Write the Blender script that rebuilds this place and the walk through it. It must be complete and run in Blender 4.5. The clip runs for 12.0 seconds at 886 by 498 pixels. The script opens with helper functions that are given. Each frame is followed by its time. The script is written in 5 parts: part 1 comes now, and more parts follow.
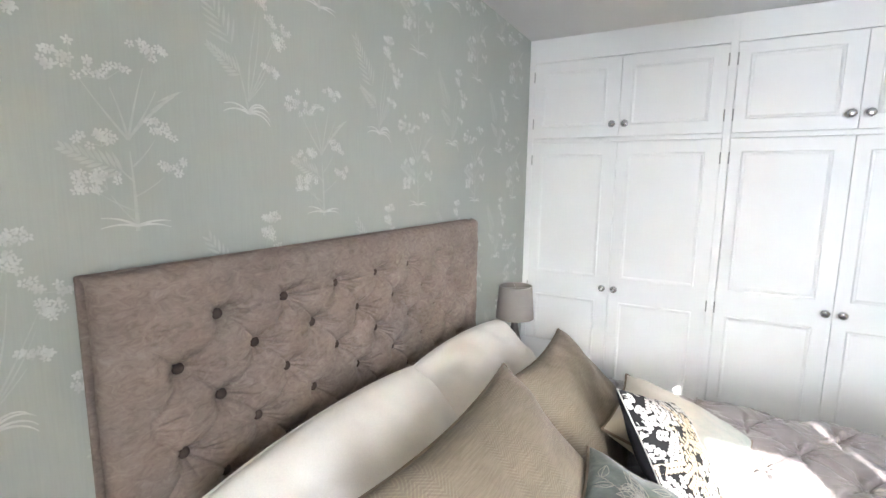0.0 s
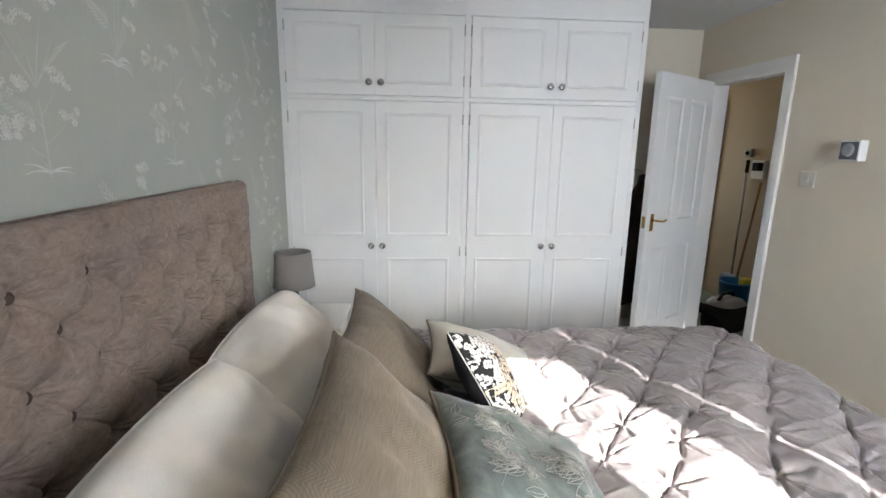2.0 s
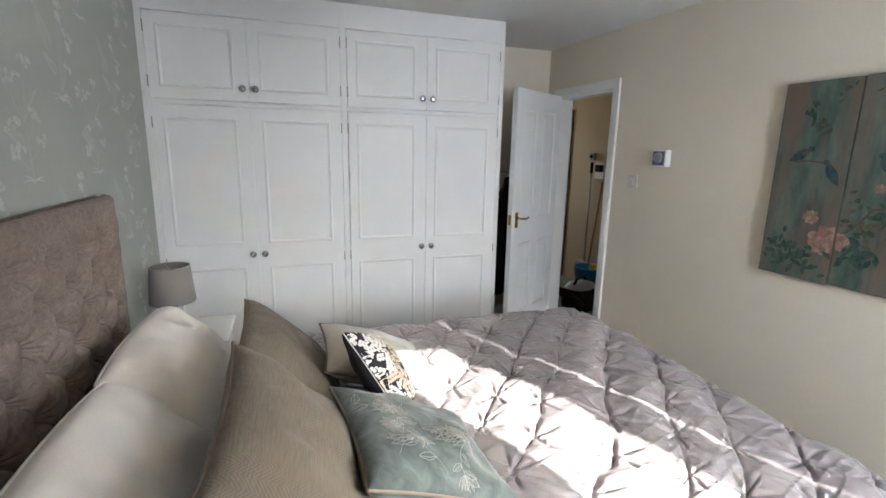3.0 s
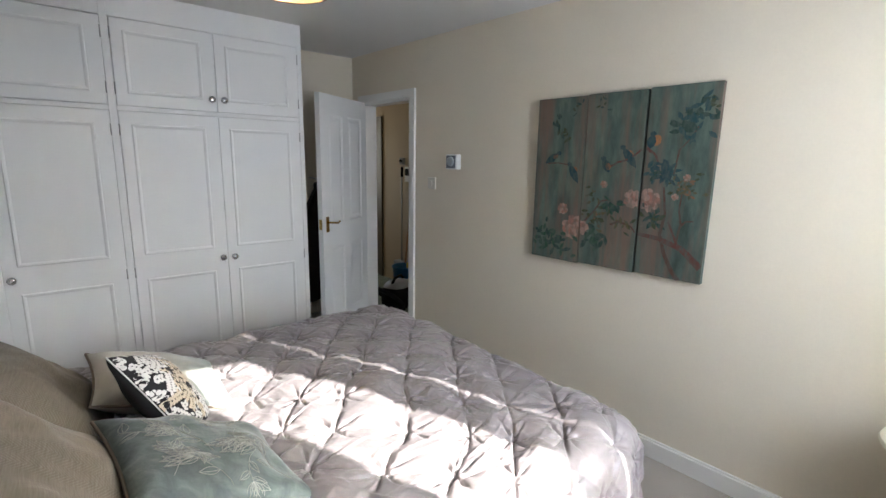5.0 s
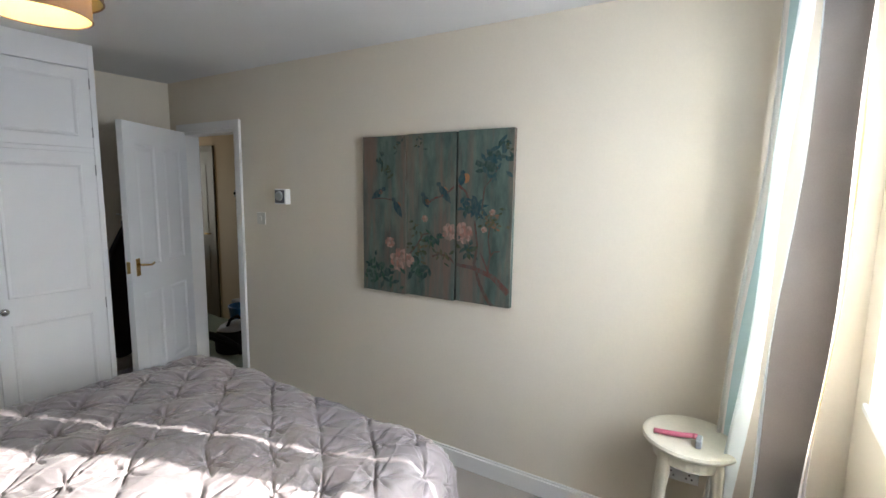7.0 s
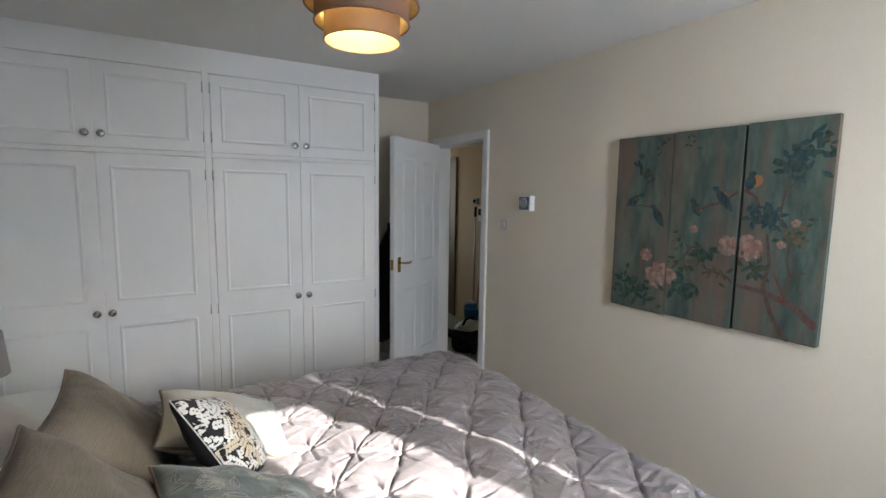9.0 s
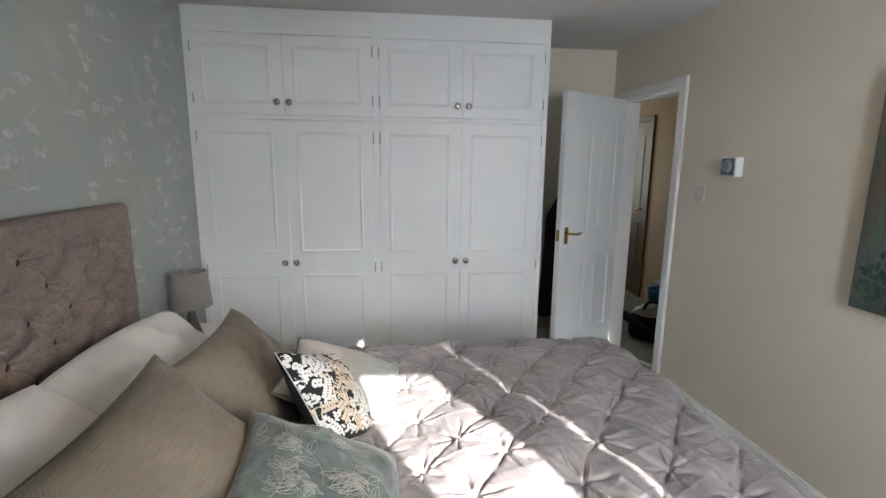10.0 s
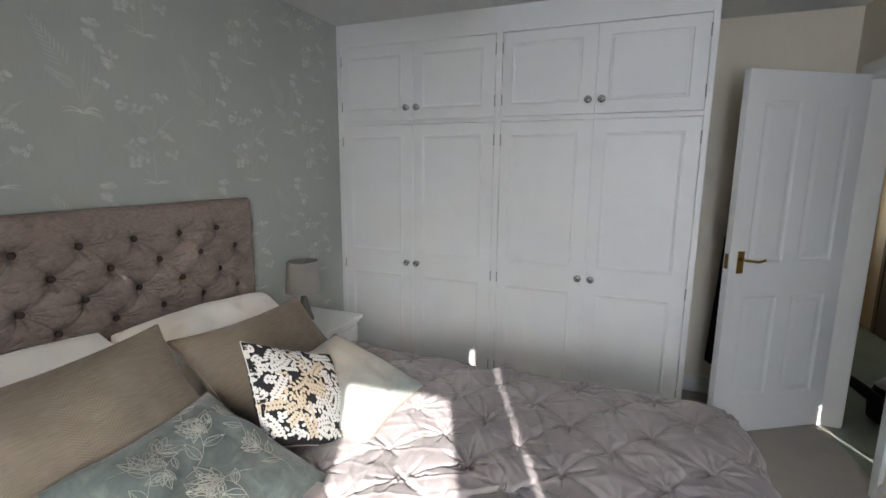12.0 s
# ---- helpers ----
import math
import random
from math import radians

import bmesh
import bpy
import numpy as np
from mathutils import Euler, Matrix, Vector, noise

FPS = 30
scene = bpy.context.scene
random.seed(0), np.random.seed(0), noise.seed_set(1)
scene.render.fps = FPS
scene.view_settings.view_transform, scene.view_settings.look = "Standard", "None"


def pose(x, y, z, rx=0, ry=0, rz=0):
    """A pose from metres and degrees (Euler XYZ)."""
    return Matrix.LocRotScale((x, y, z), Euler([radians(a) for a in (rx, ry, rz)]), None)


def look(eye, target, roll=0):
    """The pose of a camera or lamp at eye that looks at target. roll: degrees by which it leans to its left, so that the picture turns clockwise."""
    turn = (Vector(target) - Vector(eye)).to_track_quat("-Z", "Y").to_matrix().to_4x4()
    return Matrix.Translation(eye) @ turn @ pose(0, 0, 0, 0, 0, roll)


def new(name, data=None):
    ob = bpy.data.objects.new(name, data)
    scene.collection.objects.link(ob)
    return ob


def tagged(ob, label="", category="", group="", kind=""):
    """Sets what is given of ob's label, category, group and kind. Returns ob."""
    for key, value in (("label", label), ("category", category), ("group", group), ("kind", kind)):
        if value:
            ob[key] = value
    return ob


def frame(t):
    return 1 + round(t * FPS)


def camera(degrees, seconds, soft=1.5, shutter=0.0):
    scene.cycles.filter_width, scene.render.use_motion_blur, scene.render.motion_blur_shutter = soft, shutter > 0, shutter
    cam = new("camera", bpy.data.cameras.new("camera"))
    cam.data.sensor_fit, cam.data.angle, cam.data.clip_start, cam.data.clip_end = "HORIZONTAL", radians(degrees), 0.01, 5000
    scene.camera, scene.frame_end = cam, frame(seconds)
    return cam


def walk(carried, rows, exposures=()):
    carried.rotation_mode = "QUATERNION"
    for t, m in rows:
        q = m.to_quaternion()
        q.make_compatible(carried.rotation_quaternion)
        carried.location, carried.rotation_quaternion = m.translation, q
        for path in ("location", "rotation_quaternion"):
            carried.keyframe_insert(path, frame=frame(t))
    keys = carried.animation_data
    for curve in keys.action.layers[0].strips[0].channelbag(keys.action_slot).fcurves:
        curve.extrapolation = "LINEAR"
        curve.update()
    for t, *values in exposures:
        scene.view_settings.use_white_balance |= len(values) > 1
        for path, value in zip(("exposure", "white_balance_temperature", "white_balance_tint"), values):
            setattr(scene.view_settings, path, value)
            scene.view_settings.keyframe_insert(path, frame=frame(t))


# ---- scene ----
cam = camera(86.9, 12.0)
PATH = [
    (0, (1.01, 1.062, 1.509), (0.06, 2.798, 1.221), 0.7),
    (0.5, (0.99, 1.097, 1.496), (0.386, 2.982, 1.21), 0.7),
    (1, (0.953, 1.15, 1.495), (0.644, 3.103, 1.199), 0.8),
    (1.5, (0.851, 1.158, 1.483), (0.808, 3.125, 1.119), 0.8),
    (2, (0.763, 1.084, 1.473), (0.903, 3.035, 1.055), 1.0),
    (2.5, (0.721, 0.987, 1.502), (1.07, 2.901, 1.041), 1.2),
    (3, (0.72, 0.932, 1.527), (1.351, 2.785, 1.112), 1.1),
    (3.2, (0.725, 0.921, 1.528), (1.428, 2.751, 1.134), 1.1),
    (5, (0.805, 0.815, 1.521), (2.06, 2.325, 1.142), 1.0),
    (5.5, (0.837, 0.771, 1.528), (2.22, 2.17, 1.167), 1.0),
    (6, (0.87, 0.727, 1.538), (2.381, 1.996, 1.212), 1.0),
    (6.5, (0.922, 0.671, 1.562), (2.54, 1.811, 1.278), 0.9),
    (6.7, (0.944, 0.662, 1.566), (2.604, 1.75, 1.309), 0.9),
    (8.3, (0.83, 0.77, 1.576), (2.225, 2.182, 1.333), 0.8),
    (8.5, (0.831, 0.796, 1.567), (2.132, 2.297, 1.328), 0.9),
    (9, (0.885, 0.87, 1.546), (1.889, 2.585, 1.318), 0.8),
    (9.5, (1.023, 0.948, 1.517), (1.658, 2.817, 1.194), 0.9),
    (10, (1.182, 1.005, 1.518), (1.404, 2.958, 1.146), 0.6),
    (10.5, (1.338, 1.075, 1.499), (1.383, 3.031, 1.086), 0.7),
    (11, (1.478, 1.168, 1.486), (1.223, 3.113, 1.098), 0.7),
    (11.5, (1.656, 1.244, 1.501), (1.136, 3.136, 1.118), 0.5),
    (12, (1.878, 1.303, 1.49), (1.131, 3.126, 1.144), 0.5),
]
# seconds and stops: the clip's camera settles from a bright start
EXPOSURES = [(0, 3.40), (0.5, 3.22), (1, 3.02), (1.5, 2.90), (2.5, 2.70), (5, 2.26), (5.5, 2.17), (6.5, 2.20), (8.5, 2.08), (9, 2.11), (10.5, 2.37), (11, 2.36), (12, 2.14)]
walk(cam, [(t, look(eye, target, roll)) for t, eye, target, roll in PATH], EXPOSURES)

# ---------------- light ----------------
world = bpy.data.worlds.new("world")
scene.world = world
world.use_nodes = True
wn = world.node_tree
sky = wn.nodes.new("ShaderNodeTexSky")
sky.sky_type, sky.sun_disc = "NISHITA", False
SUN_DIR = Vector((-0.40, 0.916, -0.449)).normalized()      # the way the sunlight travels
sky.sun_elevation = math.asin(-SUN_DIR.z)
sky.sun_rotation = math.atan2(-SUN_DIR.x, -SUN_DIR.y)
wn.links.new(sky.outputs[0], wn.nodes["Background"].inputs[0])
wn.nodes["Background"].inputs[1].default_value = 0.08

sun = new("sun", bpy.data.lights.new("sun", "SUN"))
sun.data.energy, sun.data.angle, sun.data.color = 5.0, radians(0.5), (1.0, 0.955, 0.90)
sun.matrix_world = look((4, -5, 5), Vector((4, -5, 5)) + SUN_DIR)


def area(name, eye, target, sx, sy, watts, colour):
    d = bpy.data.lights.new(name, "AREA")
    d.shape, d.size, d.size_y, d.energy, d.color = "RECTANGLE", sx, sy, watts, colour
    ob = new(name, d)
    ob.matrix_world = look(eye, target)
    return ob


# sky light in the bedroom window's opening, plus an added landing fill lamp
area("window_daylight", (2.46, 0.12, 1.54), (2.90, 1.85, 0.85), 0.80, 1.26, 11.0, (0.72, 0.815, 1.0)).data.spread = radians(172)
area("landing_fill_light", (3.55, 6.99, 1.5), (3.6, 4.0, 1.0), 0.6, 1.1, 1.0, (1.0, 0.94, 0.86))


# ---------------- materials ----------------
def material(name, colour, rough=0.6, metal=0.0, spec=0.5, sheen=0.0):
    m = bpy.data.materials.new(name)
    m.use_nodes = True
    b = m.node_tree.nodes["Principled BSDF"]
    b.inputs["Base Color"].default_value = (*colour, 1)
    b.inputs["Roughness"].default_value = rough
    b.inputs["Metallic"].default_value = metal
    b.inputs["Specular IOR Level"].default_value = spec
    if sheen:
        b.inputs["Sheen Weight"].default_value = sheen
        b.inputs["Sheen Roughness"].default_value = 0.4
    return m


def nodes_of(m):
    return m.node_tree.nodes, m.node_tree.links, m.node_tree.nodes["Principled BSDF"]


def coords(m, scale=(1, 1, 1), rot=(0, 0, 0)):
    n, l, _ = nodes_of(m)
    tc, mp = n.new("ShaderNodeTexCoord"), n.new("ShaderNodeMapping")
    mp.inputs["Scale"].default_value = scale
    mp.inputs["Rotation"].default_value = rot
    l.new(tc.outputs["Object"], mp.inputs["Vector"])
    return mp.outputs[0]


def noise_tex(m, vec, scale, detail=4.0, rough=0.55, distort=0.0):
    n, l, _ = nodes_of(m)
    t = n.new("ShaderNodeTexNoise")
    t.inputs["Scale"].default_value, t.inputs["Detail"].default_value = scale, detail
    t.inputs["Roughness"].default_value, t.inputs["Distortion"].default_value = rough, distort
    l.new(vec, t.inputs["Vector"])
    return t.outputs["Fac"]


def ramp(m, fac, stops):
    n, l, _ = nodes_of(m)
    r = n.new("ShaderNodeValToRGB")
    e = r.color_ramp.elements
    while len(e) < len(stops):
        e.new(0.5)
    for k, (p, c) in enumerate(stops):
        e[k].position, e[k].color = p, (*c, 1)
    l.new(fac, r.inputs[0])
    return r.outputs[0]


def mix(m, fac, a, b, mode="MIX"):
    n, l, _ = nodes_of(m)
    x = n.new("ShaderNodeMix")
    x.data_type, x.blend_type = "RGBA", mode
    for sock, v in ((x.inputs[0], fac), (x.inputs[6], a), (x.inputs[7], b)):
        if isinstance(v, (int, float)):
            sock.default_value = v
        elif isinstance(v, tuple):
            sock.default_value = (*v, 1)
        else:
            l.new(v, sock)
    return x.outputs[2]


def colour_in(m, out):
    n, l, b = nodes_of(m)
    l.new(out, b.inputs["Base Color"])


def bump(m, height, strength=0.3, dist=0.01):
    n, l, b = nodes_of(m)
    u = n.new("ShaderNodeBump")
    u.inputs["Strength"].default_value, u.inputs["Distance"].default_value = strength, dist
    l.new(height, u.inputs["Height"])
    if b.inputs["Normal"].is_linked:
        l.new(b.inputs["Normal"].links[0].from_socket, u.inputs["Normal"])
    l.new(u.outputs[0], b.inputs["Normal"])


def tint(c, f):
    return tuple(min(1, v * f) for v in c)


def mottled(name, colour, rough, big=1.5, small=60, amount=0.06, bumps=0.1, dist=0.002, spec=0.5, sheen=0.0, grain=0.93):
    """Paint, plaster or cloth: faint large patches, fine grain and relief."""
    m = material(name, colour, rough, spec=spec, sheen=sheen)
    v = coords(m)
    a = ramp(m, noise_tex(m, v, big, 5), [(0.3, tint(colour, 1 - amount)), (0.7, tint(colour, 1 + amount))])
    g = ramp(m, noise_tex(m, v, small, 3), [(0.3, (grain, grain, grain)), (0.7, (1, 1, 1))])
    colour_in(m, mix(m, 1.0, a, g, "MULTIPLY"))
    bump(m, noise_tex(m, v, small * 2, 3), bumps, dist)
    return m


CREAM = (0.76, 0.685, 0.56)
M_WALL = mottled("cream_wall_paint", CREAM, 0.75, 1.2, 90, 0.02, 0.08, 0.002, 0.25, grain=0.97)
M_HALL = mottled("landing_wall_paint", (0.60, 0.50, 0.36), 0.75, 1.2, 90, 0.04, 0.12, 0.002, 0.25)
M_CEIL = mottled("ceiling_paint", (0.72, 0.71, 0.69), 0.85, 1.0, 120, 0.02, 0.1, 0.002, 0.2, grain=0.97)
M_WHITE = mottled("white_satin_paint", (0.83, 0.83, 0.82), 0.42, 2.5, 50, 0.012, 0.004, 0.001, 0.4, grain=0.99)
M_GLOSS = mottled("white_gloss_paint", (0.80, 0.785, 0.745), 0.3, 2.0, 40, 0.015, 0.01, 0.001, 0.5, grain=0.99)
M_CARPET = mottled("beige_carpet", (0.40, 0.355, 0.30), 0.95, 4, 260, 0.10, 0.8, 0.006, 0.1, 0.3)
M_CARPET2 = mottled("green_carpet", (0.24, 0.29, 0.22), 0.95, 4, 260, 0.10, 0.8, 0.006, 0.1, 0.3)
M_LINEN = mottled("white_cotton", (0.86, 0.83, 0.79), 0.85, 4, 300, 0.03, 0.25, 0.002, 0.2, 0.2)
bump(M_LINEN, noise_tex(M_LINEN, coords(M_LINEN, (1, 1, 0.6)), 11, 4, 0.5, 1.0), 0.16, 0.012)
M_STOOL = mottled("cream_painted_wood", (0.74, 0.69, 0.55), 0.45, 5, 60, 0.05, 0.08, 0.001, 0.4)
M_CHROME = material("chrome", (0.55, 0.55, 0.56), 0.16, 1.0)
M_BRASS = material("brass", (0.62, 0.43, 0.16), 0.25, 1.0)
M_HINGE = material("steel_hinge", (0.42, 0.41, 0.40), 0.4, 0.6)
M_BLACK = mottled("black_fabric", (0.016, 0.015, 0.017), 0.8, 6, 150, 0.2, 0.3, 0.003, 0.2)
M_BLUE = material("blue_plastic", (0.02, 0.17, 0.42), 0.35)
M_YELLOW = material("yellow_plastic", (0.75, 0.55, 0.05), 0.4)
M_PLASTIC = material("white_plastic", (0.78, 0.78, 0.76), 0.35)
M_LID = material("pale_grey_plastic", (0.42, 0.43, 0.45), 0.3)
M_IVORY = material("ivory_plastic", (0.64, 0.60, 0.52), 0.4)
M_GREYPL = material("grey_plastic", (0.30, 0.32, 0.34), 0.4)
M_SHADEDFACE = material("shaded_grey_plastic", (0.13, 0.14, 0.16), 0.4)
M_PINK = material("pink_plastic", (0.55, 0.14, 0.20), 0.4)
M_STEEL = material("brushed_steel", (0.45, 0.44, 0.42), 0.35, 1.0)
M_GLASS = material("window_glass", (1, 1, 1), 0.0)
nodes_of(M_GLASS)[2].inputs["Transmission Weight"].default_value = 1.0
M_MUG = mottled("lamp_grey_ceramic", (0.13, 0.115, 0.11), 0.35, 8, 60, 0.15, 0.05, 0.001)
M_SHADE = mottled("grey_linen_shade", (0.33, 0.31, 0.295), 0.9, 6, 240, 0.05, 0.35, 0.002, 0.1)
M_PIPING = mottled("taupe_piping", (0.25, 0.20, 0.155), 0.8, 8, 200, 0.08, 0.3, 0.002, 0.2)
M_BIN = mottled("beech_wood", (0.42, 0.24, 0.11), 0.5, 6, 60, 0.12, 0.1, 0.001)


def worn_paint(name, colour):
    """Thin brushed paint that lets the teal board show through."""
    m = material(name, colour, 0.7, spec=0.25)
    f = ramp(m, noise_tex(m, coords(m, (1, 1, 0.5)), 55, 5, 0.65), [(0.38, (0.66, 0.66, 0.66)), (0.60, (0.03, 0.03, 0.03))])
    colour_in(m, mix(m, f, colour, (0.085, 0.108, 0.09)))
    return m


M_TEAL_PAINT = worn_paint("dark_green_leaf_paint", (0.020, 0.048, 0.042))
M_LEAF2 = worn_paint("olive_leaf_paint", (0.05, 0.055, 0.022))
M_ROSE = worn_paint("pink_flower_paint", (0.33, 0.15, 0.115))
M_ROSE2 = worn_paint("pale_flower_paint", (0.40, 0.235, 0.19))
M_TWIG = worn_paint("brown_twig_paint", (0.10, 0.045, 0.035))
M_ORANGE = worn_paint("orange_bird_paint", (0.22, 0.10, 0.05))
M_BIRD = worn_paint("bright_orange_paint", (0.40, 0.15, 0.055))
M_CORAL = worn_paint("coral_flower_paint", (0.42, 0.13, 0.10))
M_BLUELEAF = worn_paint("blue_green_leaf_paint", (0.018, 0.062, 0.072))
M_GREENLEAF = worn_paint("green_leaf_paint", (0.028, 0.075, 0.045))
M_OLIVE = worn_paint("brown_olive_leaf_paint", (0.105, 0.085, 0.04))
M_BRANCH = worn_paint("red_brown_branch_paint", (0.13, 0.045, 0.038))
M_NAVY = worn_paint("dark_bird_paint", (0.02, 0.05, 0.065))

# the pale sage wallpaper and its pearly white flowers
M_PAPER = material("sage_wallpaper", (0.40, 0.43, 0.385), 0.55, spec=0.35)
v = coords(M_PAPER)
a = ramp(M_PAPER, noise_tex(M_PAPER, v, 1.6, 4), [(0.3, (0.41, 0.436, 0.402)), (0.7, (0.452, 0.475, 0.437))])
w = ramp(M_PAPER, noise_tex(M_PAPER, coords(M_PAPER, (1, 1, 0.04)), 220, 2), [(0.3, (0.95, 0.95, 0.95)), (0.7, (1, 1, 1))])
colour_in(M_PAPER, mix(M_PAPER, 1.0, a, w, "MULTIPLY"))
bump(M_PAPER, noise_tex(M_PAPER, v, 300, 2), 0.1, 0.001)


def pearl(name, colour, soft):
    m = material(name, colour, 0.4, spec=0.5)
    v = coords(m)
    colour_in(m, ramp(m, noise_tex(m, v, 34, 4), [(0.35, tint(colour, soft)), (0.65, colour)]))
    return m


M_PEARL = pearl("pearl_white_petals", (0.62, 0.635, 0.60), 0.82)
M_PEARL2 = pearl("pale_sage_leaves", (0.505, 0.53, 0.49), 0.88)

# crushed velvet of the headboard
M_VELVET = material("crushed_mauve_velvet", (0.30, 0.225, 0.195), 0.7, spec=0.2)
v = coords(M_VELVET, (1, 0.55, 1))
a = ramp(M_VELVET, noise_tex(M_VELVET, v, 52, 6, 0.68, 1.4), [(0.30, (0.215, 0.168, 0.144)), (0.48, (0.278, 0.222, 0.192)), (0.62, (0.318, 0.258, 0.224)), (0.78, (0.40, 0.332, 0.292))])
g = ramp(M_VELVET, noise_tex(M_VELVET, v, 9, 4), [(0.3, (0.84, 0.83, 0.82)), (0.7, (1, 1, 1))])
colour_in(M_VELVET, mix(M_VELVET, 1.0, a, g, "MULTIPLY"))
bump(M_VELVET, noise_tex(M_VELVET, v, 52, 6, 0.65, 1.4), 0.09, 0.003)

# satin duvet cover
M_SATIN = material("mauve_grey_satin", (0.30, 0.26, 0.255), 0.31, spec=0.5, sheen=0.1)
v = coords(M_SATIN)
a = ramp(M_SATIN, noise_tex(M_SATIN, v, 5, 4), [(0.3, (0.240, 0.214, 0.219)), (0.7, (0.282, 0.253, 0.259))])
colour_in(M_SATIN, a)
bump(M_SATIN, noise_tex(M_SATIN, v, 14, 4, 0.5, 1.2), 0.16, 0.008)
bump(M_SATIN, noise_tex(M_SATIN, v, 400, 2), 0.08, 0.001)

# herringbone beige cushion: bands of fine slanting lines that turn back on themselves, and plain bands between
M_HERR = material("beige_herringbone_weave", (0.28, 0.23, 0.17), 0.75, spec=0.2, sheen=0.15)
n, l, b = nodes_of(M_HERR)


def node_math(m, op, a, b_=0.0, c_=0.0):
    n_, l_, _ = nodes_of(m)
    q = n_.new("ShaderNodeMath")
    q.operation = op
    for sock, val in zip(q.inputs, (a, b_, c_)):
        if isinstance(val, (int, float)):
            sock.default_value = val
        else:
            l_.new(val, sock)
    return q.outputs[0]


v = coords(M_HERR)
sep = n.new("ShaderNodeSeparateXYZ")
l.new(v, sep.inputs[0])
zig = node_math(M_HERR, "PINGPONG", sep.outputs["X"], 0.027)
phase = node_math(M_HERR, "MULTIPLY", node_math(M_HERR, "ADD", sep.outputs["Y"], node_math(M_HERR, "MULTIPLY", zig, 0.9)), 6.2832 / 0.0082)
thread = node_math(M_HERR, "SINE", phase)
band = ramp(M_HERR, noise_tex(M_HERR, coords(M_HERR, (1, 0.12, 1)), 10, 2), [(0.44, (0, 0, 0)), (0.54, (1, 1, 1))])
stripe = ramp(M_HERR, thread, [(0.0, (0.82, 0.81, 0.80)), (0.75, (1.0, 1.0, 1.0))])
faint = mix(M_HERR, band, (0.93, 0.93, 0.92), stripe)
slub = ramp(M_HERR, noise_tex(M_HERR, coords(M_HERR, (1, 14, 1)), 24, 4), [(0.3, (0.185, 0.156, 0.119)), (0.7, (0.252, 0.214, 0.166))])
colour_in(M_HERR, mix(M_HERR, 1.0, slub, faint, "MULTIPLY"))
bump(M_HERR, noise_tex(M_HERR, coords(M_HERR, (1, 14, 1)), 40, 3), 0.25, 0.002)
bump(M_HERR, noise_tex(M_HERR, v, 9, 4, 0.5, 0.8), 0.4, 0.014)

# black cushion with a white and gold sprig print
M_PRINT_W = mottled("white_sprig_print", (0.66, 0.65, 0.62), 0.7, 20, 200, 0.05, 0.15, 0.001)
M_PRINT_G = mottled("gold_sprig_print", (0.58, 0.49, 0.36), 0.6, 20, 200, 0.08, 0.15, 0.001)
M_BLACKCLOTH = mottled("black_cushion_cloth", (0.018, 0.017, 0.018), 0.75, 8, 200, 0.1, 0.3, 0.002, 0.25)

# teal embroidered cushion, and the pale ombre cushion
M_TEALC = material("sage_teal_velvet", (0.17, 0.225, 0.21), 0.65, spec=0.25, sheen=0.35)
v = coords(M_TEALC)
colour_in(M_TEALC, ramp(M_TEALC, noise_tex(M_TEALC, v, 16, 6, 0.65, 0.8), [(0.3, (0.064, 0.083, 0.080)), (0.5, (0.098, 0.120, 0.115)), (0.72, (0.165, 0.188, 0.178))]))
bump(M_TEALC, noise_tex(M_TEALC, v, 18, 4), 0.4, 0.01)
M_THREAD = mottled("cream_embroidery_thread", (0.30, 0.30, 0.27), 0.6, 20, 300, 0.08, 0.2, 0.001)
M_OMBRE = material("pale_ombre_cushion", (0.5, 0.5, 0.45), 0.7, spec=0.25, sheen=0.25)
n, l, b = nodes_of(M_OMBRE)
v = coords(M_OMBRE)
sep = n.new("ShaderNodeSeparateXYZ")
l.new(v, sep.inputs[0])
ad = n.new("ShaderNodeMath")
ad.operation = "ADD"
l.new(sep.outputs["Y"], ad.inputs[0])
mu = n.new("ShaderNodeMath")
mu.operation = "MULTIPLY_ADD"
l.new(noise_tex(M_OMBRE, v, 22, 5, 0.65), mu.inputs[0])
mu.inputs[1].default_value, mu.inputs[2].default_value = 0.30, 0.36
l.new(mu.outputs[0], ad.inputs[1])
colour_in(M_OMBRE, ramp(M_OMBRE, ad.outputs[0], [(0.30, (0.27, 0.31, 0.29)), (0.44, (0.42, 0.43, 0.395)), (0.56, (0.54, 0.50, 0.435))]))
bump(M_OMBRE, noise_tex(M_OMBRE, v, 16, 4), 0.35, 0.01)

# weathered teal boards of the triptych
M_BOARD = material("weathered_teal_board", (0.12, 0.19, 0.17), 0.7, spec=0.25)
v = coords(M_BOARD)
teal = ramp(M_BOARD, noise_tex(M_BOARD, coords(M_BOARD, (1, 1, 0.3)), 14, 7, 0.68), [(0.3, (0.05, 0.07, 0.058)), (0.52, (0.085, 0.122, 0.102)), (0.75, (0.15, 0.19, 0.155))])
worn = ramp(M_BOARD, noise_tex(M_BOARD, coords(M_BOARD, (1, 1, 0.10)), 13, 5, 0.6), [(0.44, (0, 0, 0)), (0.66, (0.85, 0.85, 0.85))])
colour_in(M_BOARD, mix(M_BOARD, worn, teal, (0.18, 0.115, 0.085)))
bump(M_BOARD, noise_tex(M_BOARD, coords(M_BOARD, (1, 1, 0.08)), 60, 4), 0.2, 0.002)

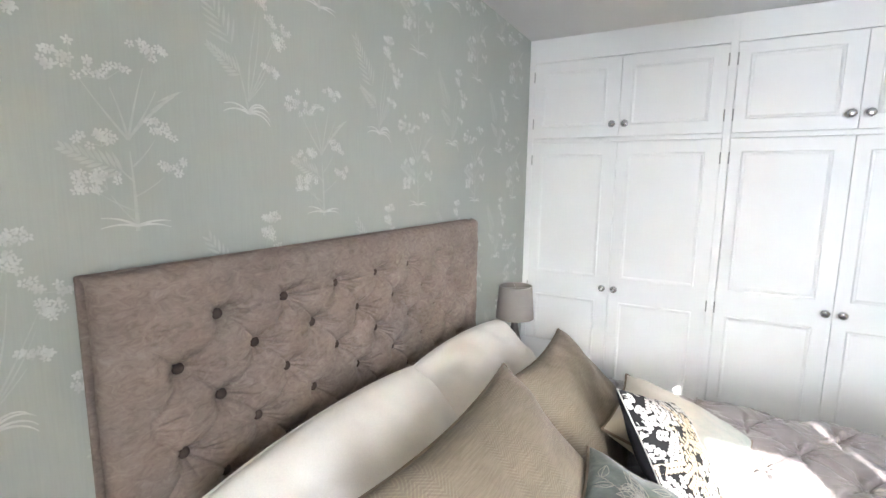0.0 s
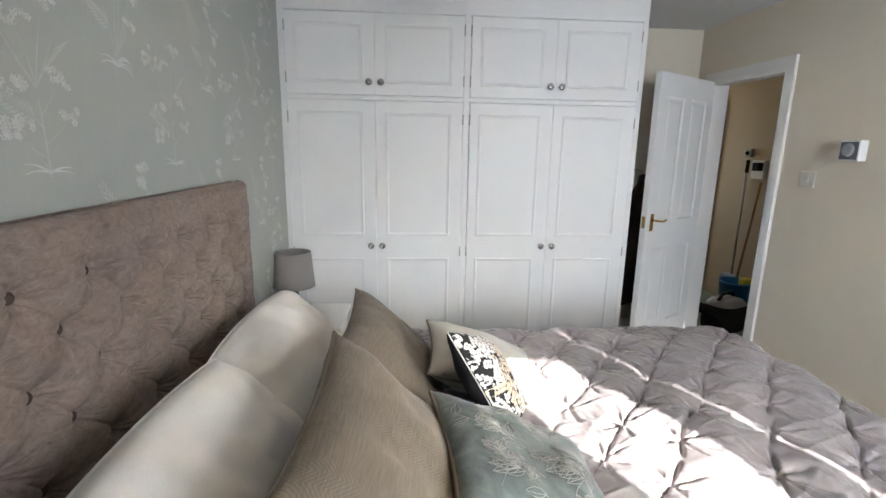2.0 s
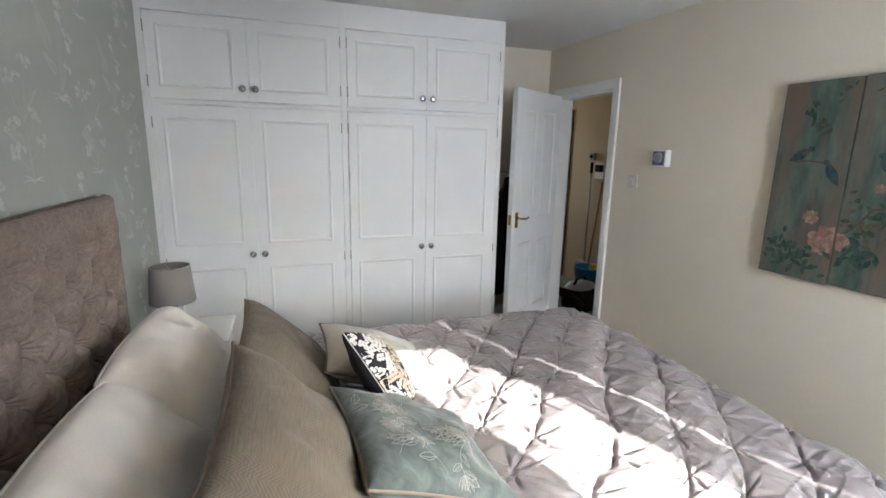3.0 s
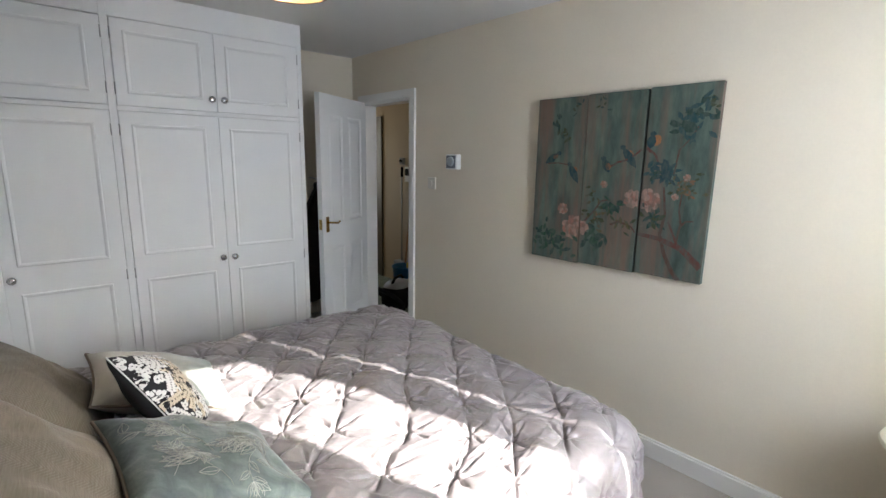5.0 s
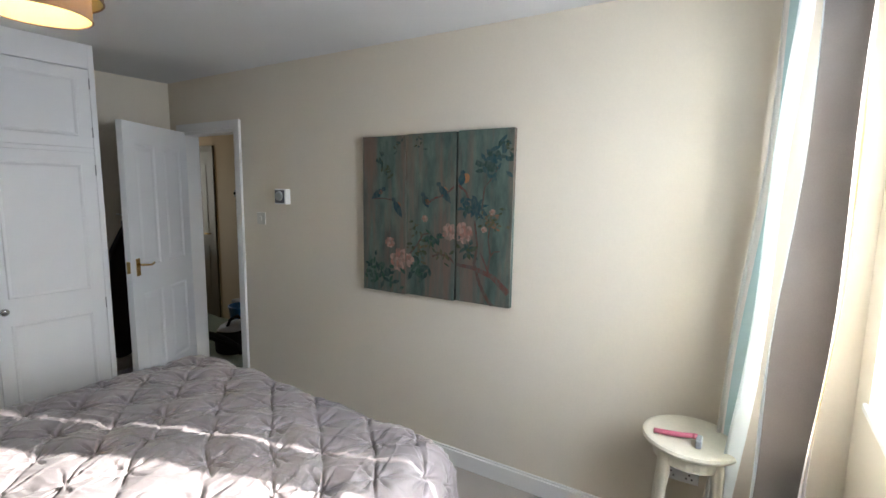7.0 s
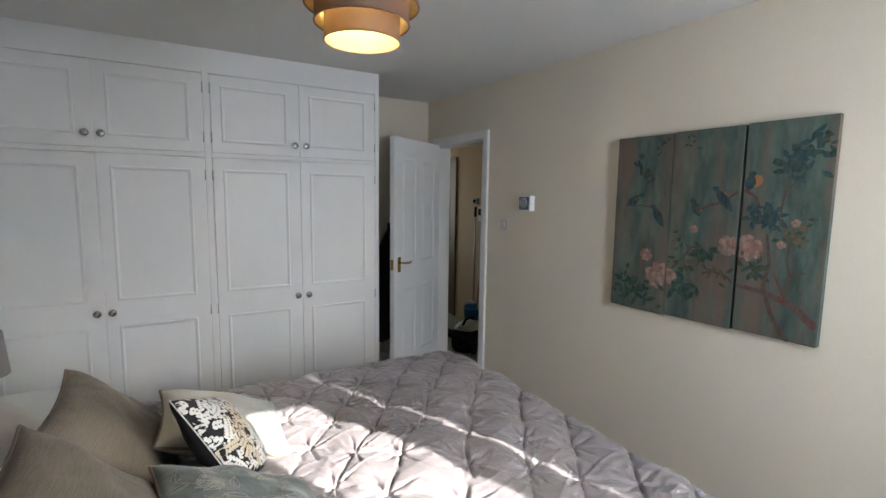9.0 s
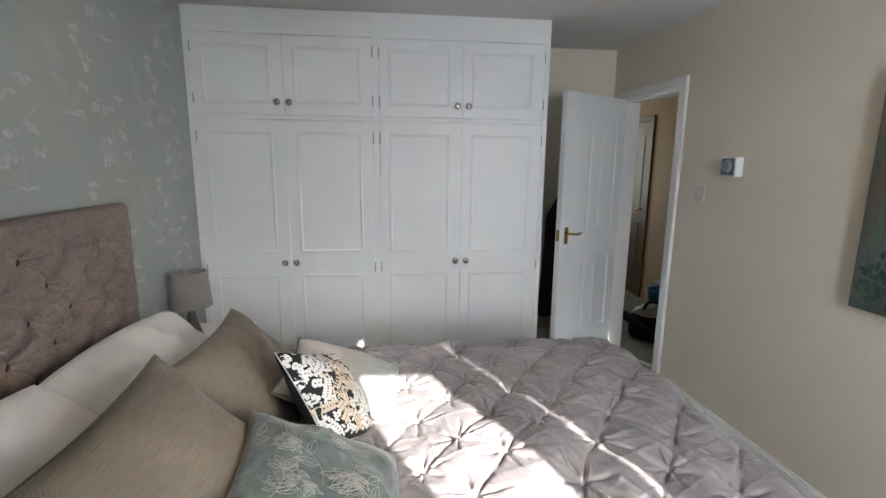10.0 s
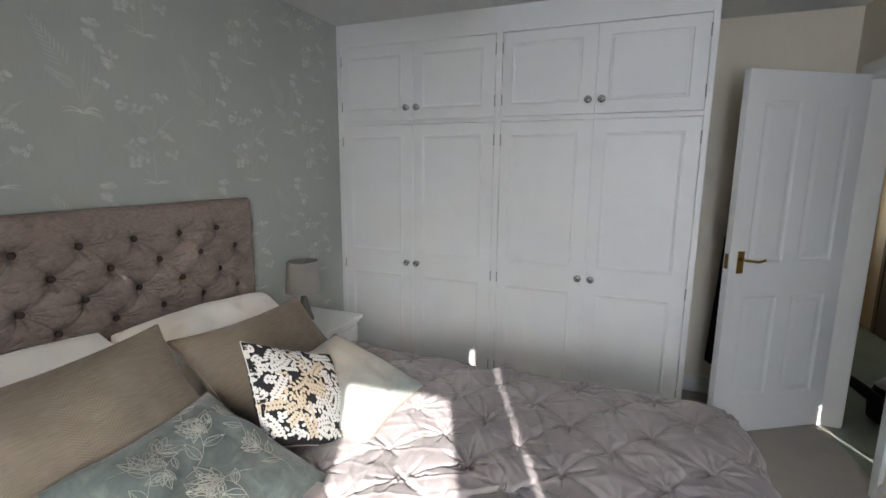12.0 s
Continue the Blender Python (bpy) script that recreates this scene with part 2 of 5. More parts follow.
# striped curtain cloth, lets some light through
def cloth(name, colour, through_it):
    m = mottled(name, colour, 0.85, 5, 260, 0.05, 0.25, 0.002, 0.15)
    n, l, b = nodes_of(m)
    tr = n.new("ShaderNodeBsdfTranslucent")
    tr.inputs[0].default_value = (*colour, 1)
    mx = n.new("ShaderNodeMixShader")
    mx.inputs[0].default_value = through_it
    l.new(b.outputs[0], mx.inputs[1])
    l.new(tr.outputs[0], mx.inputs[2])
    l.new(mx.outputs[0], n["Material Output"].inputs[0])
    return m


# The last two, grey and mustard, are darkened to carry the folds' shade.
M_CUR = [cloth("curtain_cream", (0.68, 0.63, 0.56), 0.15), cloth("curtain_teal", (0.38, 0.50, 0.48), 0.25),
         cloth("curtain_white", (0.80, 0.84, 0.82), 0.65), cloth("curtain_beige", (0.58, 0.52, 0.43), 0.2),
         cloth("curtain_shaded_grey", (0.27, 0.24, 0.215), 0.03), cloth("curtain_shaded_mustard", (0.20, 0.135, 0.045), 0.03)]
M_RING = cloth("taupe_silk_shade", (0.38, 0.265, 0.20), 0.35)
M_LINING = cloth("cream_shade_lining", (0.80, 0.66, 0.37), 0.4)
M_BLIND = cloth("cream_blind", (0.72, 0.68, 0.60), 0.2)
M_BULB = material("lit_bulb", (1, 0.9, 0.7), 0.4)
nodes_of(M_BULB)[2].inputs["Emission Color"].default_value = (1.0, 0.82, 0.52, 1)
nodes_of(M_BULB)[2].inputs["Emission Strength"].default_value = 22


# ---------------- building helpers ----------------
def empty(name, x=0.0, y=0.0, z=0.0):
    ob = new(name)
    ob.empty_display_size = 0.1
    ob.matrix_world = pose(x, y, z)
    return ob


def part(name, bm, mat, parent=None, label="", smooth=False):
    """Links a bmesh, in world coordinates, as one mesh object under a thing."""
    me = bpy.data.meshes.new(name)
    if smooth:
        for f in bm.faces:
            f.smooth = True
    bm.to_mesh(me)
    bm.free()
    for m in (mat if isinstance(mat, list) else [mat]):
        me.materials.append(m)
    ob = new(name, me)
    if parent is not None:
        ob.parent = parent
        if parent.data is None:
            ob.matrix_parent_inverse = parent.matrix_basis.inverted()
    if label:
        tagged(ob, label)
    return ob


def box(x0, y0, z0, x1, y1, z1, bevel=0.0, bm=None, m=None):
    bm = bm or bmesh.new()
    r = bmesh.ops.create_cube(bm, size=1.0, matrix=Matrix.LocRotScale(((x0 + x1) / 2, (y0 + y1) / 2, (z0 + z1) / 2), None, (abs(x1 - x0), abs(y1 - y0), abs(z1 - z0))))
    vs = r["verts"]
    if bevel:
        es = {e for v in vs for e in v.link_edges}
        rb = bmesh.ops.bevel(bm, geom=list(es), offset=bevel, segments=2, affect="EDGES", profile=0.5)
        vs = list({v for f in rb["faces"] for v in f.verts} | {v for v in vs if v.is_valid})
    if m is not None:
        bmesh.ops.transform(bm, matrix=m, verts=vs)
    return bm


def prism(plan, z0, z1, bm=None):
    bm = bm or bmesh.new()
    lo = [bm.verts.new((x, y, z0)) for x, y in plan]
    hi = [bm.verts.new((x, y, z1)) for x, y in plan]
    bm.faces.new(lo[::-1])
    bm.faces.new(hi)
    k = len(plan)
    for i in range(k):
        bm.faces.new((lo[i], lo[(i + 1) % k], hi[(i + 1) % k], hi[i]))
    bmesh.ops.recalc_face_normals(bm, faces=bm.faces)
    return bm


def turned(profile, m=None, seg=32, bm=None, caps=True):
    """A turned shape from (radius, height) pairs round z."""
    bm = bm or bmesh.new()
    rings = []
    for r, z in profile:
        rings.append([bm.verts.new((r * math.cos(2 * math.pi * k / seg), r * math.sin(2 * math.pi * k / seg), z)) for k in range(seg)])
    for a, b in zip(rings, rings[1:]):
        for k in range(seg):
            bm.faces.new((a[k], a[(k + 1) % seg], b[(k + 1) % seg], b[k]))
    if caps:
        bm.faces.new(rings[0][::-1])
        bm.faces.new(rings[-1])
    if m is not None:
        bmesh.ops.transform(bm, matrix=m, verts=[v for r in rings for v in r])
    return bm


def tube(points, radius, bm=None, seg=8, closed=False):
    """A round tube along a line of points."""
    bm = bm or bmesh.new()
    pts = [Vector(p) for p in points]
    rings, up = [], Vector((0.123, 0.456, 0.88)).normalized()
    k = len(pts)
    for i, p in enumerate(pts):
        a, b = (pts[(i - 1) % k], pts[(i + 1) % k]) if closed else (pts[max(i - 1, 0)], pts[min(i + 1, k - 1)])
        d = (b - a).normalized()
        s = d.cross(up).normalized()
        t = s.cross(d)
        rings.append([bm.verts.new(p + radius * (math.cos(2 * math.pi * j / seg) * s + math.sin(2 * math.pi * j / seg) * t)) for j in range(seg)])
    for i in range(k if closed else k - 1):
        a, b = rings[i], rings[(i + 1) % k]
        for j in range(seg):
            bm.faces.new((a[j], a[(j + 1) % seg], b[(j + 1) % seg], b[j]))
    if not closed:
        bm.faces.new(rings[0][::-1])
        bm.faces.new(rings[-1])
    return bm


def grid_mesh(P, bm=None):
    """A sheet of quads through an array of points (rows, columns, 3)."""
    bm = bm or bmesh.new()
    vs = [[bm.verts.new(p) for p in row] for row in P]
    for i in range(len(vs) - 1):
        for j in range(len(vs[0]) - 1):
            bm.faces.new((vs[i][j], vs[i][j + 1], vs[i + 1][j + 1], vs[i + 1][j]))
    return bm


def setting(name, bm, mat, label, category):
    return tagged(part(name, bm, mat), label, category, kind="structure")


# ---------------- the room ----------------
CEIL = 2.38
FRONT = 4.03            # the wardrobe's front
BACK = 4.72             # the wall behind wardrobe and door
WIN = 0.30              # inner face of the window wall


def right_x(y):
    """The inner face of the wall with the door, which is not quite square to the room."""
    return 3.0 + (3.8 - y) * 0.04


def right_wall(y0, y1, z0, z1, bm=None):
    return prism([(right_x(y0), y0), (right_x(y0) + 0.11, y0), (right_x(y1) + 0.11, y1), (right_x(y1), y1)], z0, z1, bm)


D0, D1, DH = 3.865, 4.545, 1.985     # the doorway in the right wall
setting("floor", prism([(-0.1, 0.1), (right_x(0.1) + 0.05, 0.1), (right_x(4.8) + 0.05, 4.8), (-0.1, 4.8)], -0.12, 0.0), M_CARPET, "short-pile beige carpet on the bedroom floor", "carpet")
setting("ceiling", box(-0.1, 0.1, CEIL, 4.3, 7.3, CEIL + 0.12), M_CEIL, "matt white painted plaster ceiling", "ceiling")
wall_w = setting("wall_west", box(-0.12, 0.1, 0, 0, 4.84, CEIL), M_PAPER, "wall papered in pale sage with pearly white flower sprigs", "wall")
bm = right_wall(0.1, D0, 0, CEIL)
right_wall(D0, D1, DH, CEIL, bm)
right_wall(D1, 4.84, 0, CEIL, bm)
setting("wall_east", bm, M_WALL, "cream painted plaster wall with a doorway", "wall")
setting("wall_north", box(0, BACK, 0, right_x(BACK), BACK + 0.12, CEIL), M_WALL, "cream painted plaster wall behind the wardrobe", "wall")
WX0, WX1, WZ0, WZ1 = 2.03, 2.93, 0.88, 2.245
bm = box(0, 0.1, 0, WX0, WIN, CEIL)
box(WX1, 0.1, 0, right_x(0.3), WIN, CEIL, bm=bm)
box(WX0, 0.1, 0, WX1, WIN, WZ0, bm=bm)
box(WX0, 0.1, WZ1, WX1, WIN, CEIL, bm=bm)
setting("wall_south", bm, M_WALL, "cream painted plaster wall with a window", "wall")

# window with a fixed pane, a mullion and a narrow side light
win = tagged(empty("window_1", 2.48, 0.2, WZ0), "white painted window with two panes and a sill", "window", kind="structure")
bm = box(WX0, 0.17, WZ0, WX1, 0.23, WZ0 + 0.05, 0.004)
box(WX0, 0.17, WZ1 - 0.012, WX1, 0.23, WZ1, bm=bm)
part("window_frame", bm, M_GLOSS, win)
# Unseen mullion, its width set to part the sun strip from the patch.
part("mullion", box(2.44, 0.165, WZ0 + 0.05, 2.625, 0.235, WZ1 - 0.012, 0.006), M_GLOSS, win)
for x0, x1 in ((WX0, 2.44), (2.625, WX1)):
    p = part("pane", box(x0, 0.198, WZ0 + 0.05, x1, 0.202, WZ1 - 0.012), M_GLASS, win)
    p.visible_shadow = False
part("window_sill", box(WX0 - 0.04, 0.235, WZ0 - 0.03, WX1 + 0.04, WIN + 0.012, WZ0 - 0.001, 0.006), M_GLOSS, win)
# Unseen blind, added to end the sun patch on the bed.
blind = tagged(empty("sun_cut_blind", 2.23, 0.26, 1.9), "unseen cream roller blind added to cut off the sun patch", "blind")
part("blind_cloth", box(WX0 + 0.01, 0.258, 1.905, 2.49, 0.262, 2.18), M_BLIND, blind)
part("roller", turned([(0.018, 0), (0.018, 0.47)], pose(WX0 + 0.01, 0.26, 2.19, 0, 90, 0), 16), M_BLIND, blind, smooth=True)
part("bottom_bar", box(WX0 + 0.01, 0.254, 1.893, 2.49, 0.266, 1.905, 0.002), M_PLASTIC, blind)

# skirting along the right wall, the back of the alcove and under the window
def skirting(y0, y1):
    plan = [(right_x(y0) - 0.016, y0), (right_x(y0), y0), (right_x(y1), y1), (right_x(y1) - 0.016, y1)]
    bm = prism(plan, 0, 0.088)
    plan = [(right_x(y0) - 0.009, y0), (right_x(y0), y0), (right_x(y1), y1), (right_x(y1) - 0.009, y1)]
    return prism(plan, 0.088, 0.100, bm)


bm = skirting(WIN, D0 - 0.058)
box(2.19, BACK - 0.016, 0, 2.95, BACK, 0.112, bm=bm)
box(0.016, WIN, 0, 3.1, WIN + 0.016, 0.112, bm=bm)
setting("baseboard", bm, M_GLOSS, "white gloss painted skirting board", "skirting board")

# door lining and architrave
bm = bmesh.new()
t = 0.018
for ya, yb, za, zb in ((D0 - 0.058, D0 + 0.002, 0, DH + 0.058), (D1 - 0.002, D1 + 0.058, 0, DH + 0.058), (D0 + 0.002, D1 - 0.002, DH - 0.002, DH + 0.058)):
    for s in (0, 1):
        xs = [right_x(ya) - t, right_x(ya) + 0.001, right_x(yb) + 0.001, right_x(yb) - t] if s == 0 else [right_x(ya) + 0.109, right_x(ya) + 0.11 + t, right_x(yb) + 0.11 + t, right_x(yb) + 0.109]
        prism([(xs[0], ya), (xs[1], ya), (xs[2], yb), (xs[3], yb)], za, zb, bm)
for ya, yb, za, zb in ((D0, D0 + 0.025, 0, DH), (D1 - 0.025, D1, 0, DH), (D0 + 0.025, D1 - 0.025, DH - 0.025, DH)):
    prism([(right_x(ya) - 0.004, ya), (right_x(ya) + 0.114, ya), (right_x(yb) + 0.114, yb), (right_x(yb) - 0.004, yb)], za, zb, bm)
setting("trim", bm, M_GLOSS, "white gloss door lining and architrave", "door frame")


# ---------------- the open panelled door ----------------
def panel_frame(x0, z0, x1, z1, y, width, depth, bm):
    """A raised, mitred moulding round a rectangle on a face that looks to -y."""
    prof = [(0, 0), (width * 0.25, depth), (width * 0.6, depth * 0.75), (width, 0)]
    rings = []
    for o, d in prof:
        rings.append([bm.verts.new(p) for p in ((x0 + o, y - d, z0 + o), (x1 - o, y - d, z0 + o), (x1 - o, y - d, z1 - o), (x0 + o, y - d, z1 - o))])
    for a, b in zip(rings, rings[1:]):
        for k in range(4):
            bm.faces.new((a[k], a[(k + 1) % 4], b[(k + 1) % 4], b[k]))
    return bm


hinge, edge = Vector((2.985, 4.525, 0)), Vector((2.36, 4.125, 0))
DW = (hinge - edge).length
along = (hinge - edge).normalized()
door = tagged(empty("door_1"), "open white painted four-panel door with a brass lever handle", "door", kind="structure")
# local x runs from the free edge to the hinge, local -y looks into the room
door.matrix_world = Matrix(((along.x, -along.y, 0, edge.x), (along.y, along.x, 0, edge.y), (0, 0, 1, 0.008), (0, 0, 0, 1)))


def local_part(name, bm, mat, parent, label="", smooth=False):
    ob = part(name, bm, mat, None, label, smooth)
    ob.parent = parent
    return ob


LEAF = 1.975
px = [(0.105, DW / 2 - 0.045), (DW / 2 + 0.045, DW - 0.105)]
pz = [(0.22, 0.80), (0.99, 1.83)]
bm = bmesh.new()
for x0, x1 in ((0, px[0][0]), (px[0][1], px[1][0]), (px[1][1], DW)):
    box(x0, 0, 0, x1, 0.04, LEAF, bm=bm)
for x0, x1 in px:
    for z0, z1 in ((0, pz[0][0]), (pz[0][1], pz[1][0]), (pz[1][1], LEAF)):
        box(x0, 0, z0, x1, 0.04, z1, bm=bm)
    for z0, z1 in pz:
        box(x0, 0.012, z0, x1, 0.028, z1, bm=bm)
local_part("leaf", bm, M_WHITE, door)
for x0, x1 in px:
    for z0, z1 in pz:
        bm = bmesh.new()
        rings = []
        for o, d in ((0, 0.0), (0.010, 0.007), (0.022, 0.008), (0.045, 0.003)):
            rings.append([bm.verts.new(p) for p in ((x0 + o, d, z0 + o), (x1 - o, d, z0 + o), (x1 - o, d, z1 - o), (x0 + o, d, z1 - o))])
        for a, b in zip(rings, rings[1:]):
            for k in range(4):
                bm.faces.new((a[k], a[(k + 1) % 4], b[(k + 1) % 4], b[k]))
        bm.faces.new(rings[-1])
        bmesh.ops.recalc_face_normals(bm, faces=bm.faces)
        local_part("panel", bm, M_WHITE, door)
handle = local_part("door_handle", box(0.045, -0.005, 0.935, 0.085, 0.0, 1.055, 0.002), M_BRASS, door, "brass lever handle on a backplate")
bm = tube([(0.065, -0.004, 1.012), (0.065, -0.04, 1.012), (0.072, -0.05, 1.012), (0.10, -0.052, 1.008), (0.135, -0.05, 1.003), (0.165, -0.047, 1.009), (0.175, -0.046, 1.012)], 0.0075, seg=10)
local_part("lever", bm, M_BRASS, handle, smooth=True)
local_part("latch_plate", box(-0.002, 0.008, 0.96, 0.0, 0.032, 1.04), M_BRASS, door, "brass latch plate")
for z in (0.2, 1.72):
    local_part("hinge", turned([(0.006, 0), (0.006, 0.08)], pose(DW + 0.004, 0.0, z), 10), M_BRASS, door, smooth=True)

# the dark coat that hangs behind the door
coat = tagged(empty("coat", 2.53, 4.55, 0.3), "dark brown coat hanging behind the open door", "coat")
P = []
for i in range(40):
    z = 1.28 - i * 0.025
    wd = 0.03 + 0.12 * min(1, (i + 1) / 9) + 0.0012 * i
    P.append([(2.53 + 0.9 * (wd * math.cos(a)), 4.52 + 0.055 * math.sin(a) * min(1, (i + 2) / 8) + 0.012 * math.sin(5 * a + i * 0.1), z + 0.01 * math.sin(3 * a)) for a in [2 * math.pi * k / 36 for k in range(37)]])
part("coat_body", grid_mesh(P), mottled("dark_coat_cloth", (0.025, 0.018, 0.016), 0.9, 8, 160, 0.1, 0.3, 0.002, 0.1), coat, smooth=True)
part("collar", turned([(0.03, 0), (0.055, 0.02), (0.05, 0.05), (0.025, 0.06)], pose(2.53, 4.52, 1.255), 20), M_BLACK, coat, smooth=True)
part("coat_hook", tube([(2.53, 4.54, 1.30), (2.53, 4.58, 1.33), (2.53, 4.65, 1.34), (2.53, BACK, 1.34)], 0.005), M_STEEL, coat, smooth=True)


# ---------------- fitted wardrobe ----------------
ward = tagged(empty("fitted_wardrobe", 1.1, 4.3, 0), "white painted fitted wardrobe with panelled doors up to the ceiling", "wardrobe")
WR = 2.19
FF = FRONT - 0.010        # the face frame stands flush with the doors
for x0, x1 in ((0.001, 0.035), (1.083, 1.118), (WR - 0.03, WR)):
    part("stile", box(x0, FF, 0, x1, FRONT + 0.008, CEIL - 0.002, 0.0015), M_WHITE, ward)
for x0, x1 in ((0.035, 1.083), (1.118, WR - 0.03)):
    part("fascia", box(x0, FF, 2.238, x1, FRONT + 0.008, CEIL - 0.002), M_WHITE, ward)
    part("rail", box(x0, FF, 1.752, x1, FRONT + 0.008, 1.776, 0.0015), M_WHITE, ward)
    part("plinth", box(x0, FF, 0, x1, FRONT + 0.008, 0.080), M_WHITE, ward)
    part("shelf", box(x0, FRONT + 0.08, 1.755, x1, BACK - 0.02, 1.773), M_WHITE, ward)
part("inner_frame", box(0.004, FRONT + 0.016, 0.004, WR - 0.024, FRONT + 0.034, CEIL - 0.006), M_WHITE, ward)
part("side_panel", box(WR - 0.022, FRONT + 0.0085, 0, WR, BACK - 0.003, CEIL - 0.002), M_WHITE, ward)


def knob(x, z, parent):
    k = turned([(0.0134, 0.0), (0.0134, 0.0032), (0.0073, 0.0086), (0.0073, 0.0173), (0.0146, 0.0216), (0.0201, 0.0281), (0.0207, 0.0335), (0.0159, 0.0389), (0.0073, 0.0405)], pose(x, FRONT - 0.012, z, 90, 0, 0), 20)
    return part("knob", k, M_CHROME, parent, "round chrome knob", True)


for unit, (x0, xm, x1) in enumerate(((0.0375, 0.553, 1.0805), (1.1225, 1.638, WR - 0.0325))):
    for side, (a, b) in enumerate(((x0, xm), (xm, x1))):
        a, b = (a, b - 0.0012) if side == 0 else (a + 0.0012, b)
        for z0, z1, pans, kz in ((1.780, 2.234, [(1.845, 2.175)], 1.85), (0.084, 1.748, [(0.932, 1.682), (0.16, 0.787)], 0.87)):
            d = part("wardrobe_door", box(a, FRONT - 0.012, z0, b, FRONT + 0.0075, z1, 0.0015), M_WHITE, ward)
            for q0, q1 in pans:
                part("moulding", panel_frame(a + 0.055, q0, b - 0.075 if side == 0 else b - 0.06, q1, FRONT - 0.0125, 0.020, 0.0055, bmesh.new()) if side == 0 else panel_frame(a + 0.06, q0, b - 0.07, q1, FRONT - 0.0125, 0.020, 0.0055, bmesh.new()), M_WHITE, d)
            knob(b - 0.034 if side == 0 else a + 0.034, kz, d)
            hx = a - 0.001 if side == 0 else b + 0.001
            for hz in ((z0 + 0.06, z1 - 0.11) if z1 > 2 else (z0 + 0.14, 0.80, z1 - 0.13)):
                part("hinge", turned([(0.0035, 0), (0.0035, 0.062)], pose(hx, FRONT - 0.012, hz), 10), M_HINGE, d, smooth=True)


# ---------------- the bed ----------------
bed = tagged(empty("bed", 1.1, 2.32, 0), "king-size divan bed with a buttoned mauve velvet headboard", "bed")
part("base", box(0.10, 1.53, 0.03, 2.20, 3.10, 0.36, 0.015), M_VELVET, bed)
part("mattress", box(0.10, 1.53, 0.36, 2.20, 3.10, 0.61, 0.04), M_LINEN, bed, "white mattress", True)
for x in (0.2, 2.1):
    for y in (1.62, 3.0):
        part("castor", turned([(0.02, 0), (0.025, 0.01), (0.025, 0.03)], pose(x, y, 0), 14), M_BLACK, bed, smooth=True)

HY0, HY1, HZ1 = 1.475, 3.142, 1.328
PY, PZ, BY, BZ = 0.2005, 0.0990, 2.540, 1.196     # button pitch and one button of the top row
ys, zs = np.linspace(HY0, HY1, 820), np.linspace(0.45, HZ1, 430)
Y, Z = np.meshgrid(ys, zs)
sag = 0.004 * np.sin(Y * 13 + 1.3) * np.sin(Z * 17)
u = (Y + sag - BY) / PY + (Z - BZ) / (2 * PZ)
w = (Y + sag - BY) / PY - (Z - BZ) / (2 * PZ)
su, sw = np.abs(np.sin(np.pi * u)), np.abs(np.sin(np.pi * w))
du, dw = u - np.round(u), w - np.round(w)
along_y, up_z = (du + dw) / 2 * PY, (du - dw) * PZ
dist = np.hypot(along_y, up_z)
ang = np.arctan2(up_z, along_y)
cell = np.sin(np.round(u) * 12.9 + np.round(w) * 78.2) * 3
line = np.minimum(np.abs(du), np.abs(dw)) * 0.135
puff = 0.007 * (su * sw) ** 0.6 - 0.0045 * np.exp(-(line / 0.0030) ** 2)       # stuffed diamonds with a thin crease between
puff += 0.042 * (1 - np.exp(-(dist / 0.0275) ** 1.9)) + 0.004 * (1 - np.exp(-(dist / 0.050) ** 1.5))
for k, (slant, long_, deep) in enumerate(((0.08, 0.062, 0.0080), (0.36, 0.046, 0.0065), (-0.20, 0.055, 0.0075), (-0.52, 0.040, 0.0055), (0.80, 0.032, 0.0045))):      # folds that fan out of each button
    rise = up_z - (slant + 0.10 * np.sin(cell * 1.7 + k)) * np.abs(along_y)
    reach = long_ * (1 + 0.3 * np.sin(cell * 2.3 + 2 * k))
    puff -= 1.2 * deep * np.exp(-(rise / 0.0029) ** 2) * np.exp(-(np.maximum(dist - 0.016, 0) / reach) ** 2) * (1 - np.exp(-(dist / 0.013) ** 2)) * np.where(along_y > 0, 1.0, 0.40)
rays = np.abs(np.sin(4.5 * ang + 0.8 * np.sin(cell)))
puff -= 0.007 * (1 - rays) ** 3 * np.exp(-((dist - 0.026) / 0.018) ** 2)
puff += 0.009
flat = np.clip((Z - BZ - 0.016) / 0.045, 0, 1)          # the plain border above the top row
side = np.clip((HY1 - 0.055 - Y) / 0.05, 0, 1) * np.clip((Y - HY0 - 0.075) / 0.05, 0, 1)
keep = (1 - flat * flat * (3 - 2 * flat)) * side
X = 0.072 + keep * (puff - 0.050) + (1 - keep) * 0.004
edge_r = 0.030
for dd in (HY1 - Y, Y - HY0, HZ1 - Z):
    q = np.clip(1 - dd / edge_r, 0, 1)
    X -= edge_r * (1 - np.sqrt(np.clip(1 - q * q, 0, 1)))
X += 0.0020 * np.sin(Y * 31 + Z * 17) * np.sin(Z * 43 - Y * 11) + 0.0012 * np.sin(Y * 87 - Z * 51) * np.sin(Z * 97 + Y * 45)
P = np.stack([X, Y, Z], -1)
bm = grid_mesh(P)
hb = part("headboard", bm, M_VELVET, bed, "buttoned crushed velvet headboard", True)
part("headboard_back", box(0.002, HY0 + 0.001, 0.28, 0.010, HY1 - 0.001, HZ1 - 0.002, 0.004), M_VELVET, bed)
for side_y in (HY0 + 0.2, HY1 - 0.2):
    part("headboard_leg", box(0.01, side_y - 0.03, 0, 0.035, side_y + 0.03, 0.30), M_BLACK, bed)
